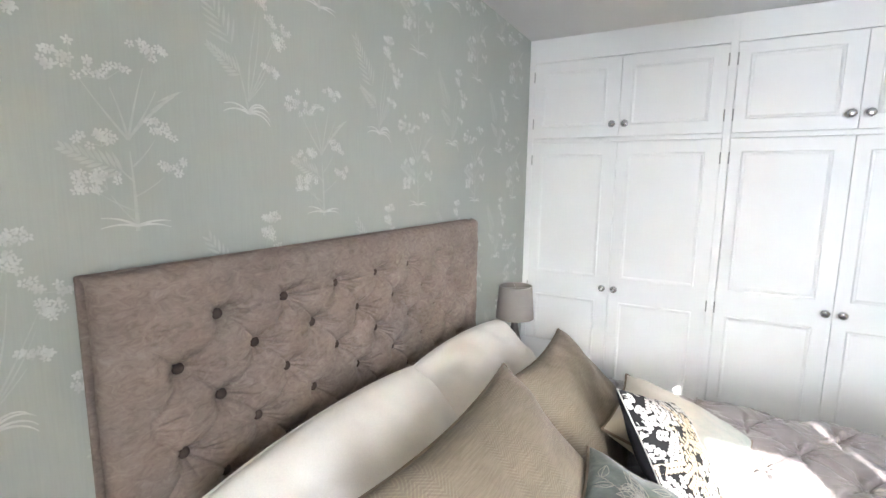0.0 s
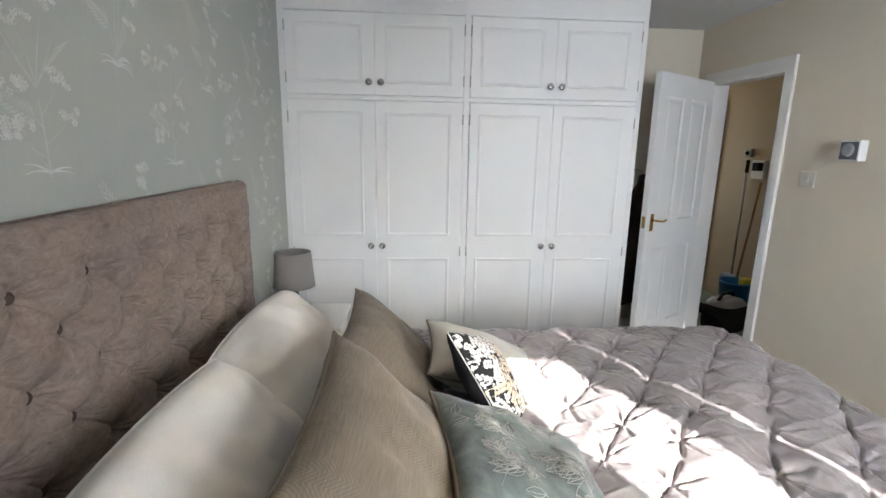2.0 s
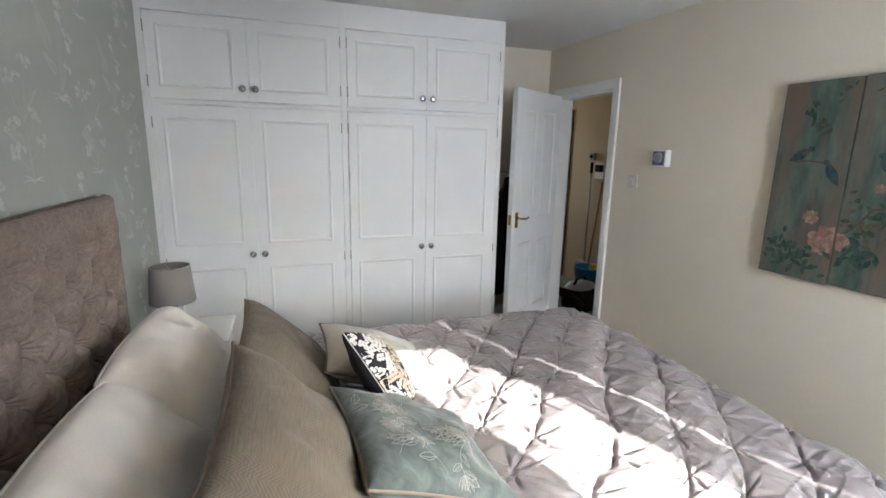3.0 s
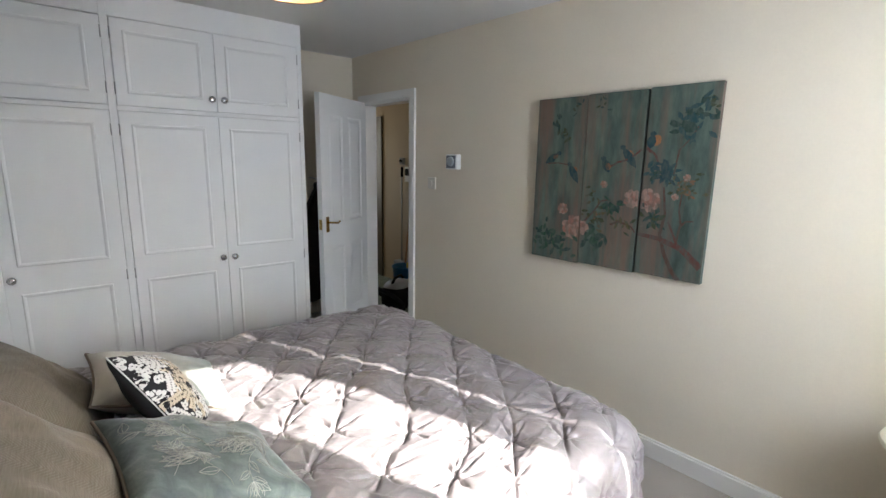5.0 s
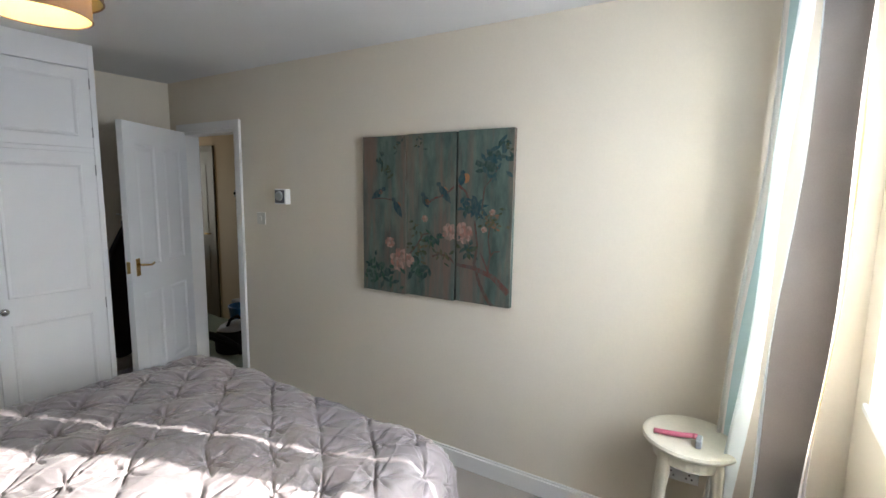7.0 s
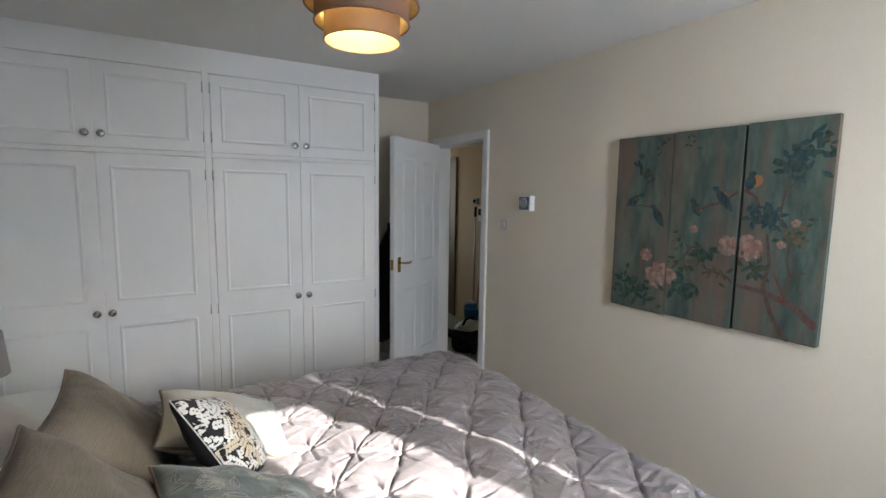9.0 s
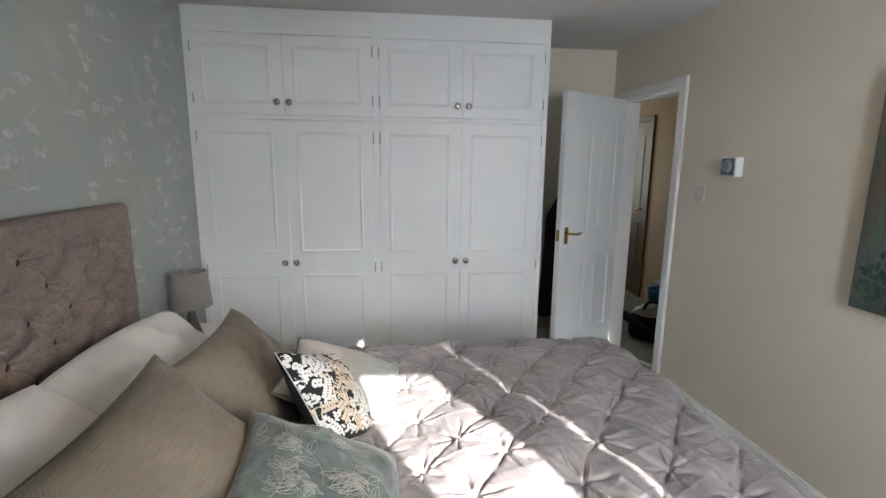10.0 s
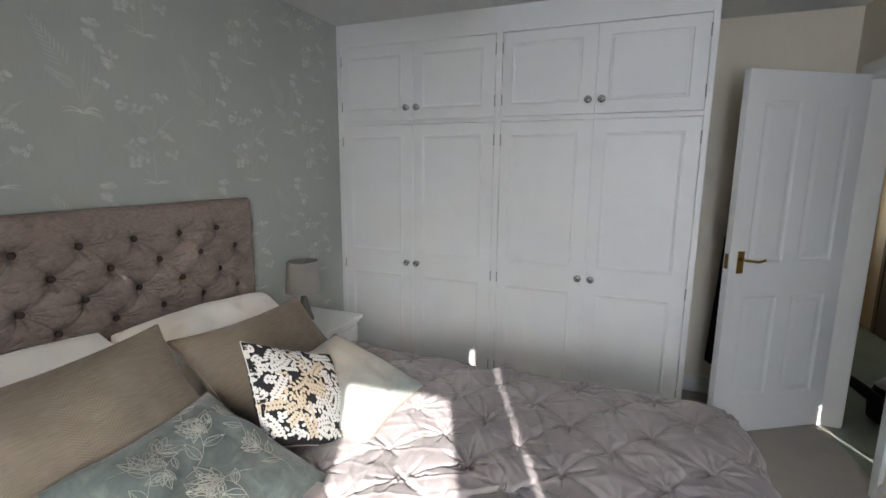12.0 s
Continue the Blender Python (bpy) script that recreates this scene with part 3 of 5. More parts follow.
# Button colour is darkened to stand for the shade deep in each pit.
M_BUTTON = mottled("shade_dark_button", (0.098, 0.073, 0.063), 0.9, 20, 200, 0.1, 0.2, 0.001, 0.1)
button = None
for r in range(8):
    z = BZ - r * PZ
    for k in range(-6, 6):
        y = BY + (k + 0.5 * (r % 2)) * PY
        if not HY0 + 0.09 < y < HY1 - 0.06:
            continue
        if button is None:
            button = local_part("button", turned([(0.0125, -0.018), (0.0135, 0.000), (0.0112, 0.005), (0.0070, 0.008), (0.002, 0.009)], pose(0, 0, 0, 0, 90, 0), 16), M_BUTTON, hb, "velvet covered button darkened for the shade in its pit", True)
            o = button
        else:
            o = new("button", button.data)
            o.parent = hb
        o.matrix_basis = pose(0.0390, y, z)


# ---------------- quilted duvet ----------------
def lattice(x, y, ax=0.140, ay=-0.111, bx=0.123, by=0.147, ox=1.747, oy=2.717):
    """How many steps a place lies along the two slanting rows of pinches."""
    det = ax * by - ay * bx
    dx, dy = x - ox, y - oy
    return (dx * by - dy * bx) / det, (dy * ax - dx * ay) / det


def smooth_noise(x, y, k, seed):
    rng = np.random.RandomState(seed)
    out = np.zeros_like(x)
    for _ in range(14):
        f, a = rng.uniform(0.5, 1.5) * k, rng.uniform(0, 2 * math.pi)
        out += np.sin(f * (x * math.cos(a) + y * math.sin(a)) + rng.uniform(0, 6.28))
    return out / 14 ** 0.5


def drape(s, edge, radius):
    """Distance along the cloth -> (distance outward, drop, share of the way over the edge)."""
    over = np.maximum(s - edge, 0)
    arc = radius * math.pi / 2
    a = np.minimum(over, arc) / radius
    down = np.maximum(over - arc, 0)
    return np.minimum(s, edge) + radius * np.sin(a) + 0.10 * down, radius * (1 - np.cos(a)) + down, np.sin(a)


DX0, DXE, DYC, DYE = 0.62, 2.165, 2.335, 0.755
sx, sy = np.arange(DX0, 2.74, 0.0044), np.arange(-1.22, 1.2201, 0.0044)
SX, SY = np.meshgrid(sx, sy, indexing="ij")
wob1 = 0.018 * smooth_noise(SX, SY, 9, 3)
xo, dropx, wx = drape(SX + wob1, DXE, 0.13)
near_, far_ = drape(np.abs(SY) + wob1, DYE, 0.12), drape(np.abs(SY) + wob1, DYE - 0.105, 0.17)
yo, dropy, wy = (np.where(SY < 0, p, q) for p, q in zip(near_, far_))
X, Y = xo, DYC + np.sign(SY) * yo
# round the foot corners off
cx, cy = np.maximum(X - (DXE - 0.10), 0), np.maximum(np.abs(Y - DYC) - (DYE - 0.10), 0)
far_out = np.hypot(cx, cy)
lim = np.where(far_out > 1e-6, np.maximum(cx, cy) / np.maximum(far_out, 1e-6), 1)
X = np.where((cx > 0) & (cy > 0), DXE - 0.10 + cx * (0.35 + 0.65 * lim), X)
Y = np.where((cx > 0) & (cy > 0), DYC + np.sign(Y - DYC) * (DYE - 0.10 + cy * (0.35 + 0.65 * lim)), Y)
drop = np.maximum(dropx, dropy) + 0.25 * np.minimum(dropx, dropy)
LX, LY = SX + 0.012 * smooth_noise(SX, SY, 7, 5), DYC + SY + 0.012 * smooth_noise(SX, SY, 7, 6)
u, w = lattice(LX, LY)
su, sw = np.abs(np.sin(np.pi * u)), np.abs(np.sin(np.pi * w))
du, dw = u - np.round(u), w - np.round(w)
dist, ang = np.hypot(du, dw) * 0.177, np.arctan2(dw, du)
cell = np.sin(np.round(u) * 12.9898 + np.round(w) * 78.233) * 43.7
puff = 0.008 * (su * sw) ** 0.7 + 0.012 * (1 - np.exp(-(dist / 0.048) ** 1.3))


def tuck(across, along_, row, seed, tall):
    """A gathered pleat along a line of the lattice: a sharp crease, bowed between its pinches, with a soft lip beside it."""
    h = np.sin(np.floor(along_) * 127.1 + row * 311.7 + seed) * 43758.5
    h = h - np.floor(h)
    f = along_ - np.floor(along_)
    d = across * 0.177 + 0.030 * (h - 0.35) * np.sin(math.pi * f)
    lift = tall * (0.80 * np.abs(np.cos(math.pi * f)) ** 3 + (0.02 + 0.30 * h) * np.sin(math.pi * f) ** 2)
    side_ = np.sign(np.sin(row * 2.3 + seed))
    return lift * (0.0070 * np.exp(-((d - side_ * 0.0115) / 0.0075) ** 2) - 0.0120 * np.exp(-(d / 0.0040) ** 2))


puff += tuck(dw, u, np.round(w), 1.0, 0.62) + tuck(du, w, np.round(u), 2.0, 0.72)
rays = np.abs(np.sin(4.0 * ang + 0.5 * np.sin(2 * ang + cell)))
puff -= 0.019 * (1 - rays) ** 3 * np.exp(-((dist - 0.026) / 0.042) ** 2)
puff -= 0.012 * np.exp(-(dist / 0.010) ** 2)
# long slack creases that cross the diamonds
for slant, seed in ((0.35, 31), (-0.8, 32), (1.9, 33)):
    c, s_ = math.cos(slant), math.sin(slant)
    run = smooth_noise(LX * c + LY * s_, 6 * (LY * c - LX * s_), 9, seed)
    puff += 0.0030 * np.exp(-(run / 0.22) ** 2) - 0.0010
puff += 0.0035 * smooth_noise(LX, LY, 22, 8)
top = 0.672 + 0.010 * smooth_noise(SX, SY, 4.5, 11) + 0.014 * np.exp(-((SX - 1.75) / 0.5) ** 2)
Zg = top - drop
tilt = np.clip(np.maximum(wx, wy), 0, 1)
up = np.sqrt(np.clip(1 - tilt * tilt, 0.0, 1))
Zg = Zg + puff * np.maximum(up, 0.05)
X = X + puff * wx * 1.1
Y = Y + np.sign(SY) * puff * wy * 1.1
Zg = np.maximum(Zg, 0.16 + 0.02 * np.sin(9 * SX) * np.sin(9 * SY))
Zg[:6] -= np.linspace(0.05, 0, 6)[:, None]
duvet = tagged(part("duvet", grid_mesh(np.stack([X, Y, Zg], -1)), M_SATIN, smooth=True), "mauve grey satin duvet with pinched pleats spread over the bed", "duvet")


# a small gathered knot at every pinch
M_KNOT = mottled("satin_knot", (0.33, 0.30, 0.30), 0.4, 8, 100, 0.05, 0.1, 0.001)
knot = None
for a in range(-14, 15):
    for b in range(-14, 15):
        near = np.hypot(u - a, w - b)
        i = np.unravel_index(np.argmin(near), near.shape)
        if near[i] > 0.06 or Zg[i] < 0.45 or X[i] < 0.95:
            continue
        if knot is None:
            knot = local_part("pleat_knot", turned([(0.0035, 0), (0.0046, 0.002), (0.0040, 0.005), (0.0015, 0.0065)], None, 10), M_KNOT, duvet, smooth=True)
            o = knot
        else:
            o = new("pleat_knot", knot.data)
            o.parent = duvet
        o.matrix_basis = pose(float(X[i]), float(Y[i]), float(Zg[i]) - 0.002)


# ---------------- pillows and cushions ----------------
def cushion_shape(w, h, t, seed, bulge=0.45, pinch=0.05, n=56, wrinkle=0.004, corner=0.0, skew=0.0):
    """The front and back sheets of a stuffed cushion, and its seam line, about its own middle."""
    a = np.linspace(-1, 1, n)
    a = np.sign(a) * (1 - (1 - np.abs(a)) ** 1.35)
    U, V = np.meshgrid(a, a, indexing="ij")
    x = w / 2 * U * (1 - pinch * (1 - V * V) * np.abs(U))
    y = h / 2 * V * (1 - pinch * (1 - U * U) * np.abs(V))
    x, y = x * (1 - corner * (U * V) ** 2), y * (1 - corner * (U * V) ** 2)
    x = x + skew * y
    body = ((1 - np.abs(U) ** 2.4) * (1 - np.abs(V) ** 2.4)) ** bulge
    wr = wrinkle * smooth_noise(x, y, 26, seed) + wrinkle * 0.6 * smooth_noise(x, y, 55, seed + 1)
    fold = 0.006 * np.sin(9 * np.arctan2(V, U) + seed) * np.clip(np.hypot(U, V) - 0.55, 0, 1)
    zf = t / 2 * body + (wr + fold) * body ** 0.6
    zb = -t / 2 * body - wr * body ** 0.6
    rim = np.concatenate([np.stack([x[:, 0], y[:, 0]], -1), np.stack([x[-1, 1:], y[-1, 1:]], -1), np.stack([x[-2::-1, -1], y[-2::-1, -1]], -1), np.stack([x[0, -2:0:-1], y[0, -2:0:-1]], -1)])
    return x, y, zf, zb, rim


def cushion(name, label, category, tl, tr, bl, w, h, t, front, seed, back=None, piping=None, group="", **shape):
    """A cushion whose front has its top left, top right and bottom left corners about there."""
    tl, tr, bl = Vector(tl), Vector(tr), Vector(bl)
    ex = (tr - tl).normalized()
    ey = (tl - bl) - (tl - bl).dot(ex) * ex
    ey.normalize()
    ez = ex.cross(ey)
    mid = (tr + bl) / 2
    root = tagged(empty(name), label, category, group)
    root.matrix_world = Matrix(((ex.x, ey.x, ez.x, mid.x), (ex.y, ey.y, ez.y, mid.y), (ex.z, ey.z, ez.z, mid.z), (0, 0, 0, 1)))
    x, y, zf, zb, rim = cushion_shape(w, h, t, seed, **shape)
    local_part("front", grid_mesh(np.stack([x, y, zf], -1)), front, root, smooth=True)
    bm = grid_mesh(np.stack([x, y, zb], -1))
    bmesh.ops.reverse_faces(bm, faces=bm.faces)
    local_part("back", bm, back or front, root, smooth=True)
    if piping:
        local_part("piping", tube([(p[0], p[1], 0.0) for p in rim], 0.0045 if w > 0.35 else 0.0022, closed=True, seg=6), piping, root, smooth=True)
    return root, (x, y, zf)


cushion("pillow", "plump white cotton pillow leaning on the headboard", "pillow", (0.255, 1.50, 0.925), (0.262, 2.265, 0.935), (0.53, 1.50, 0.59), 0.76, 0.465, 0.19, M_LINEN, 3, piping=M_LINEN, group="pillows at the headboard", pinch=-0.03, bulge=0.42, corner=0.07, wrinkle=0.007)
cushion("pillow", "plump white cotton pillow leaning on the headboard", "pillow", (0.215, 2.28, 0.895), (0.225, 3.03, 0.875), (0.50, 2.28, 0.58), 0.76, 0.455, 0.20, M_LINEN, 8, piping=M_LINEN, group="pillows at the headboard", pinch=-0.03, bulge=0.42, corner=0.07, wrinkle=0.007)
cushion("cushion", "beige herringbone weave cushion with piped edges", "cushion", (0.56, 1.60, 0.985), (0.575, 2.235, 1.005), (0.88, 1.58, 0.65), 0.64, 0.48, 0.19, M_HERR, 21, M_HERR, M_PIPING, "beige cushions", wrinkle=0.005, pinch=0.10)
cushion("cushion", "beige herringbone weave cushion with piped edges", "cushion", (0.575, 2.26, 0.93), (0.565, 2.845, 0.915), (0.87, 2.28, 0.63), 0.61, 0.46, 0.17, M_HERR, 32, M_HERR, M_PIPING, "beige cushions", wrinkle=0.005, pinch=0.10)
cushion("cushion", "pale ombre cushion fading from cream to sage", "cushion", (0.82, 2.36, 0.82), (0.83, 2.74, 0.835), (1.20, 2.38, 0.685), 0.40, 0.41, 0.13, M_OMBRE, 41, M_OMBRE, M_PIPING, pinch=0.08)
BLACK_SKEW = -0.28
black, BG = cushion("cushion", "small black cushion with a white and gold sprig print", "cushion", (0.868, 2.255, 0.984), (0.985, 2.50, 0.872), (1.010, 2.18, 0.755), 0.30, 0.29, 0.12, M_BLACKCLOTH, 52, M_BLACKCLOTH, M_PRINT_W, pinch=0.06, skew=BLACK_SKEW)
root, (gx, gy, gz) = cushion("cushion", "sage teal velvet cushion embroidered with cream flowers", "cushion", (0.87, 1.76, 0.845), (0.838, 2.175, 0.853), (1.205, 1.785, 0.69), 0.43, 0.42, 0.13, M_TEALC, 63, M_TEALC, M_PIPING, pinch=0.08, wrinkle=0.007)


def surface_z(x, y, G=None):
    """The height of a cushion's front over a place on it."""
    ax, ay, az = G or (gx, gy, gz)
    d = (ax - x) ** 2 + (ay - y) ** 2
    i = np.argpartition(d.ravel(), 4)[:4]
    k = 1 / (d.ravel()[i] + 1e-7)
    return float((az.ravel()[i] * k).sum() / k.sum())


# cream embroidery: looping petals, stems and leaves on the teal cushion
bm = bmesh.new()
rng = random.Random(4)


def stitch(points):
    pts = [(x, y) for x, y in points if abs(x) < 0.195 and abs(y) < 0.19]
    if len(pts) > 2:
        tube([(x, y, surface_z(x, y) + 0.0010) for x, y in pts], 0.00075, bm, 5)


def petal_loop(x, y, a, ln, wd):
    """A petal drawn in thread: two bowed sides, and a vein."""
    for sgn in (1, -1, 0.25):
        stitch([(x + ln * q * math.cos(a) - sgn * wd * math.sin(math.pi * q ** 0.8) * math.sin(a), y + ln * q * math.sin(a) + sgn * wd * math.sin(math.pi * q ** 0.8) * math.cos(a)) for q in [i / 8 for i in range(9)]])


for gx0, gy0, a0, size in ((-0.16, -0.14, 0.5, 1.5), (-0.03, -0.15, 0.9, 1.4), (0.12, -0.14, 1.2, 1.3), (-0.17, 0.01, 0.3, 1.3), (-0.05, 0.02, 0.1, 1.6), (0.11, 0.00, 0.8, 1.3), (-0.14, 0.13, -0.5, 1.2), (0.03, 0.13, 0.2, 1.2), (0.14, 0.12, 2.6, 1.0), (-0.09, -0.06, 2.2, 1.0), (0.05, -0.07, 2.5, 1.1), (0.00, 0.08, 2.9, 0.9)):
    x0, y0, a = gx0, gy0, a0
    stem = [(x0, y0)]
    for i in range(10):
        a += rng.uniform(-0.05, 0.22)
        x0, y0 = x0 + 0.0085 * size * math.cos(a), y0 + 0.0085 * size * math.sin(a)
        stem.append((x0, y0))
        if i in (3, 6, 8):
            petal_loop(x0, y0, a + (1.0 if i != 6 else -1.0), 0.036 * size, 0.0075 * size)
    stitch(stem)
    for j in range(5):
        petal_loop(x0, y0, a + (j - 2.0) * 0.40 + rng.uniform(-0.1, 0.1), rng.uniform(0.028, 0.052) * size, 0.0085 * size)
local_part("embroidery", bm, M_THREAD, root, "raised cream thread flowers", True)["kind"] = "stuff"


# the sprigs on the black cushion: rows of rounded leaves along short bent stems
prints = {0: bmesh.new(), 1: bmesh.new()}
rng = random.Random(12)
taken = []


def petal(x, y, a, ln, wd, tone):
    if max(abs(x + 0.010) / 0.138, abs(y - 0.003) / 0.128) > 1 or any((x - p) ** 2 + (y - q) ** 2 < 0.0082 ** 2 for p, q in taken):
        return
    taken.append((x, y))
    out = []
    for k in range(9):
        t = 2 * math.pi * k / 9
        ex, ey = ln * math.cos(t), wd * math.sin(t)
        px_, py_ = x + ex * math.cos(a) - ey * math.sin(a), y + ex * math.sin(a) + ey * math.cos(a)
        px_ += BLACK_SKEW * py_
        out.append(prints[tone].verts.new((px_, py_, surface_z(px_, py_, BG) + 0.0018)))
    prints[tone].faces.new(out)


for k in range(115):
    x0, y0, a = rng.uniform(-0.15, 0.15), rng.uniform(-0.145, 0.145), rng.uniform(0, 6.28)
    tone = 1 if math.hypot(x0 + 0.02, y0 - 0.01) < 0.055 + 0.05 * rng.random() else 0
    turn = rng.uniform(-0.12, 0.12)
    for i in range(8):
        for sgn in (1, -1):
            b = a + sgn * 0.95
            petal(x0 + 0.0075 * math.cos(b), y0 + 0.0075 * math.sin(b), b, 0.0078, 0.0043, tone)
        x0, y0, a = x0 + 0.0088 * math.cos(a), y0 + 0.0088 * math.sin(a), a + turn
for tone, m in ((0, M_PRINT_W), (1, M_PRINT_G)):
    local_part("sprig_print", prints[tone], m, black, ("white", "gold")[tone] + " printed leaf sprigs", True)["kind"] = "stuff"


# ---------------- bedside table and lamp ----------------
table = tagged(empty("bedside_table", 0.22, 3.40, 0), "white painted bedside table with a moulded top", "bedside table")
part("tabletop", box(0.012, 3.205, 0.605, 0.435, 3.585, 0.63, 0.006), M_WHITE, table, smooth=False)
bm = box(0.025, 3.225, 0.06, 0.405, 3.565, 0.585)
box(0.022, 3.215, 0.585, 0.418, 3.575, 0.605, 0.005, bm=bm)
part("carcass", bm, M_WHITE, table)
for z0, z1 in ((0.40, 0.57), (0.22, 0.385)):
    dr = part("drawer", box(0.405, 3.24, z0, 0.419, 3.55, z1, 0.003), M_WHITE, table)
    part("knob", turned([(0.006, 0), (0.006, 0.01), (0.013, 0.016), (0.013, 0.022), (0.006, 0.026)], pose(0.419, 3.395, (z0 + z1) / 2, 0, 90, 0), 16), M_CHROME, dr, smooth=True)
for x in (0.05, 0.38):
    for y in (3.25, 3.54):
        part("foot", turned([(0.018, 0), (0.022, 0.02), (0.02, 0.06)], pose(x, y, 0), 16), M_WHITE, table, smooth=True)

lamp = tagged(empty("table_lamp", 0.19, 3.365, 0.63), "bedside lamp with a grey linen drum shade and grey ceramic base", "lamp")
LM = pose(0.19, 3.365, 0.63)
part("lamp_base", turned([(0.050, 0), (0.052, 0.008), (0.046, 0.016), (0.030, 0.07), (0.018, 0.13), (0.013, 0.155)], LM, 24), M_MUG, lamp, smooth=True)
part("stem", turned([(0.008, 0.155), (0.008, 0.22)], LM, 12), M_STEEL, lamp, smooth=True)
part("shade", turned([(0.100, 0.165), (0.086, 0.338), (0.0835, 0.338), (0.0975, 0.165), (0.100, 0.165)], LM, 40, caps=False), M_SHADE, lamp, smooth=True)
part("shade_ring", tube([(0.19 + 0.085 * math.cos(a), 3.365 + 0.085 * math.sin(a), 0.967) for a in [2 * math.pi * k / 32 for k in range(32)]], 0.0022, closed=True, seg=6), M_STEEL, lamp, smooth=True)
for k in range(3):
    a = 2 * math.pi * k / 3
    part("spoke", tube([(0.19, 3.365, 0.955), (0.19 + 0.085 * math.cos(a), 3.365 + 0.085 * math.sin(a), 0.967)], 0.0016, seg=5), M_STEEL, lamp)
part("bulb", turned([(0.012, 0.22), (0.02, 0.235), (0.028, 0.265), (0.02, 0.29), (0.005, 0.298)], LM, 16), M_PLASTIC, lamp, smooth=True)


# ---------------- three-tier pendant ----------------
pend = tagged(empty("pendant_lamp", 1.45, 2.37, CEIL), "lit three-tier pendant lamp with taupe drum shades and cream linings", "ceiling lamp")
PXY = (1.45, 2.37)
Z0 = 2.034


def ring_shade(r, z0, z1):
    s = part("shade_tier", turned([(r, z0), (r, z1)], pose(*PXY, 0), 56, caps=False), M_RING, pend, smooth=True)
    part("lining", turned([(r - 0.003, z1), (r - 0.003, z0 + 0.001)], pose(*PXY, 0), 56, caps=False), M_LINING, s, "glowing cream lining", True)
    part("rim", tube([(PXY[0] + r * math.cos(a), PXY[1] + r * math.sin(a), z0) for a in [2 * math.pi * k / 48 for k in range(48)]], 0.0028, closed=True, seg=6), M_RING, s, smooth=True)
    return s


for r, z0, z1 in ((0.121, Z0, Z0 + 0.10), (0.151, Z0 + 0.055, Z0 + 0.16), (0.182, Z0 + 0.11, Z0 + 0.235)):
    ring_shade(r, z0, z1)
for (r0, z), (r1, _) in (((0.121, Z0 + 0.075), (0.151, 0)), ((0.151, Z0 + 0.13), (0.182, 0)), ((0.01, Z0 + 0.20), (0.182, 0))):
    for k in range(4):
        a = 2 * math.pi * k / 4 + 0.5
        part("spoke", tube([(PXY[0] + r0 * math.cos(a), PXY[1] + r0 * math.sin(a), z), (PXY[0] + r1 * math.cos(a), PXY[1] + r1 * math.sin(a), z)], 0.0015, seg=5), M_STEEL, pend)
part("lamp_holder", turned([(0.02, Z0 + 0.16), (0.022, Z0 + 0.17), (0.02, Z0 + 0.22), (0.008, Z0 + 0.23)], pose(*PXY, 0), 16), M_PLASTIC, pend, smooth=True)
part("bulb", turned([(0.004, Z0 + 0.07), (0.02, Z0 + 0.075), (0.029, Z0 + 0.10), (0.022, Z0 + 0.135), (0.014, Z0 + 0.16)], pose(*PXY, 0), 16), M_BULB, pend, "glowing warm bulb", True)
part("cord", turned([(0.004, Z0 + 0.22), (0.004, CEIL - 0.02)], pose(*PXY, 0), 8), M_PLASTIC, pend)
part("ceiling_rose", turned([(0.05, CEIL - 0.002), (0.05, CEIL - 0.012), (0.03, CEIL - 0.03), (0.008, CEIL - 0.035)], pose(*PXY, 0), 24), M_PLASTIC, pend, smooth=True)


# ---------------- painted triptych ----------------
slope = math.atan(0.04)
ARTY, ARTZ0, ARTZ1 = 2.147, 0.958, 1.862
AW = 0.962
art = tagged(empty("triptych"), "three weathered teal boards painted with pink flowers and twigs", "wall art")
# local x along the wall towards the window, local z up, local -y into the room
art.matrix_world = pose(right_x(ARTY) - 0.001, ARTY, ARTZ0, 0, 0, -90 + math.degrees(slope))
AH = ARTZ1 - ARTZ0
EDGES = [(-AW / 2, -AW / 2 + 0.314), (-AW / 2 + 0.319, 0.155), (0.167, AW / 2)]
boards = [local_part("board", box(x0, -0.032, 0.006 * k, x1, -0.002, AH + 0.004 * k, 0.002), M_BOARD, art) for k, (x0, x1) in enumerate(EDGES)]
local_part("batten", box(-AW / 2 + 0.1, -0.002, 0.2, AW / 2 - 0.1, 0.0, 0.24), M_BIN, art)


def on_board(u):
    """A place across the picture, 0 to 1, kept off the joints."""
    x = (u - 0.5) * AW
    for k, (x0, x1) in enumerate(EDGES):
        if x0 <= x <= x1:
            return k
    return None


paint_sets = {}


def daub(mat, outline):
    """A flat patch of paint on the boards, from points across and up (0 to 1), cut where it leaves its board."""
    k = on_board(sum(p[0] for p in outline) / len(outline))
    if k is None:
        return
    x0, x1 = EDGES[k]
    key = (mat.name, k)
    bm = paint_sets.setdefault(key, (bmesh.new(), mat, k))[0]
    lift = -0.0326 - 0.00012 * (len(bm.faces) % 9)
    pts = [(min(max((p[0] - 0.5) * AW, x0 + 0.001), x1 - 0.001), lift, min(max(p[1], 0.01), 0.99) * AH) for p in outline]
    try:
        bm.faces.new([bm.verts.new(p) for p in pts])
    except ValueError:
        pass


def leaf_shape(x, y, a, ln, wd):
    out = []
    for s in (1, -1):
        for q in ([0, 0.25, 0.5, 0.75] if s == 1 else [1, 0.75, 0.5, 0.25]):
            d = wd * math.sin(math.pi * q) * s
            out.append((x + ln * q * math.cos(a) - d * math.sin(a), y + ln * q * math.sin(a) + d * math.cos(a)))
    return out


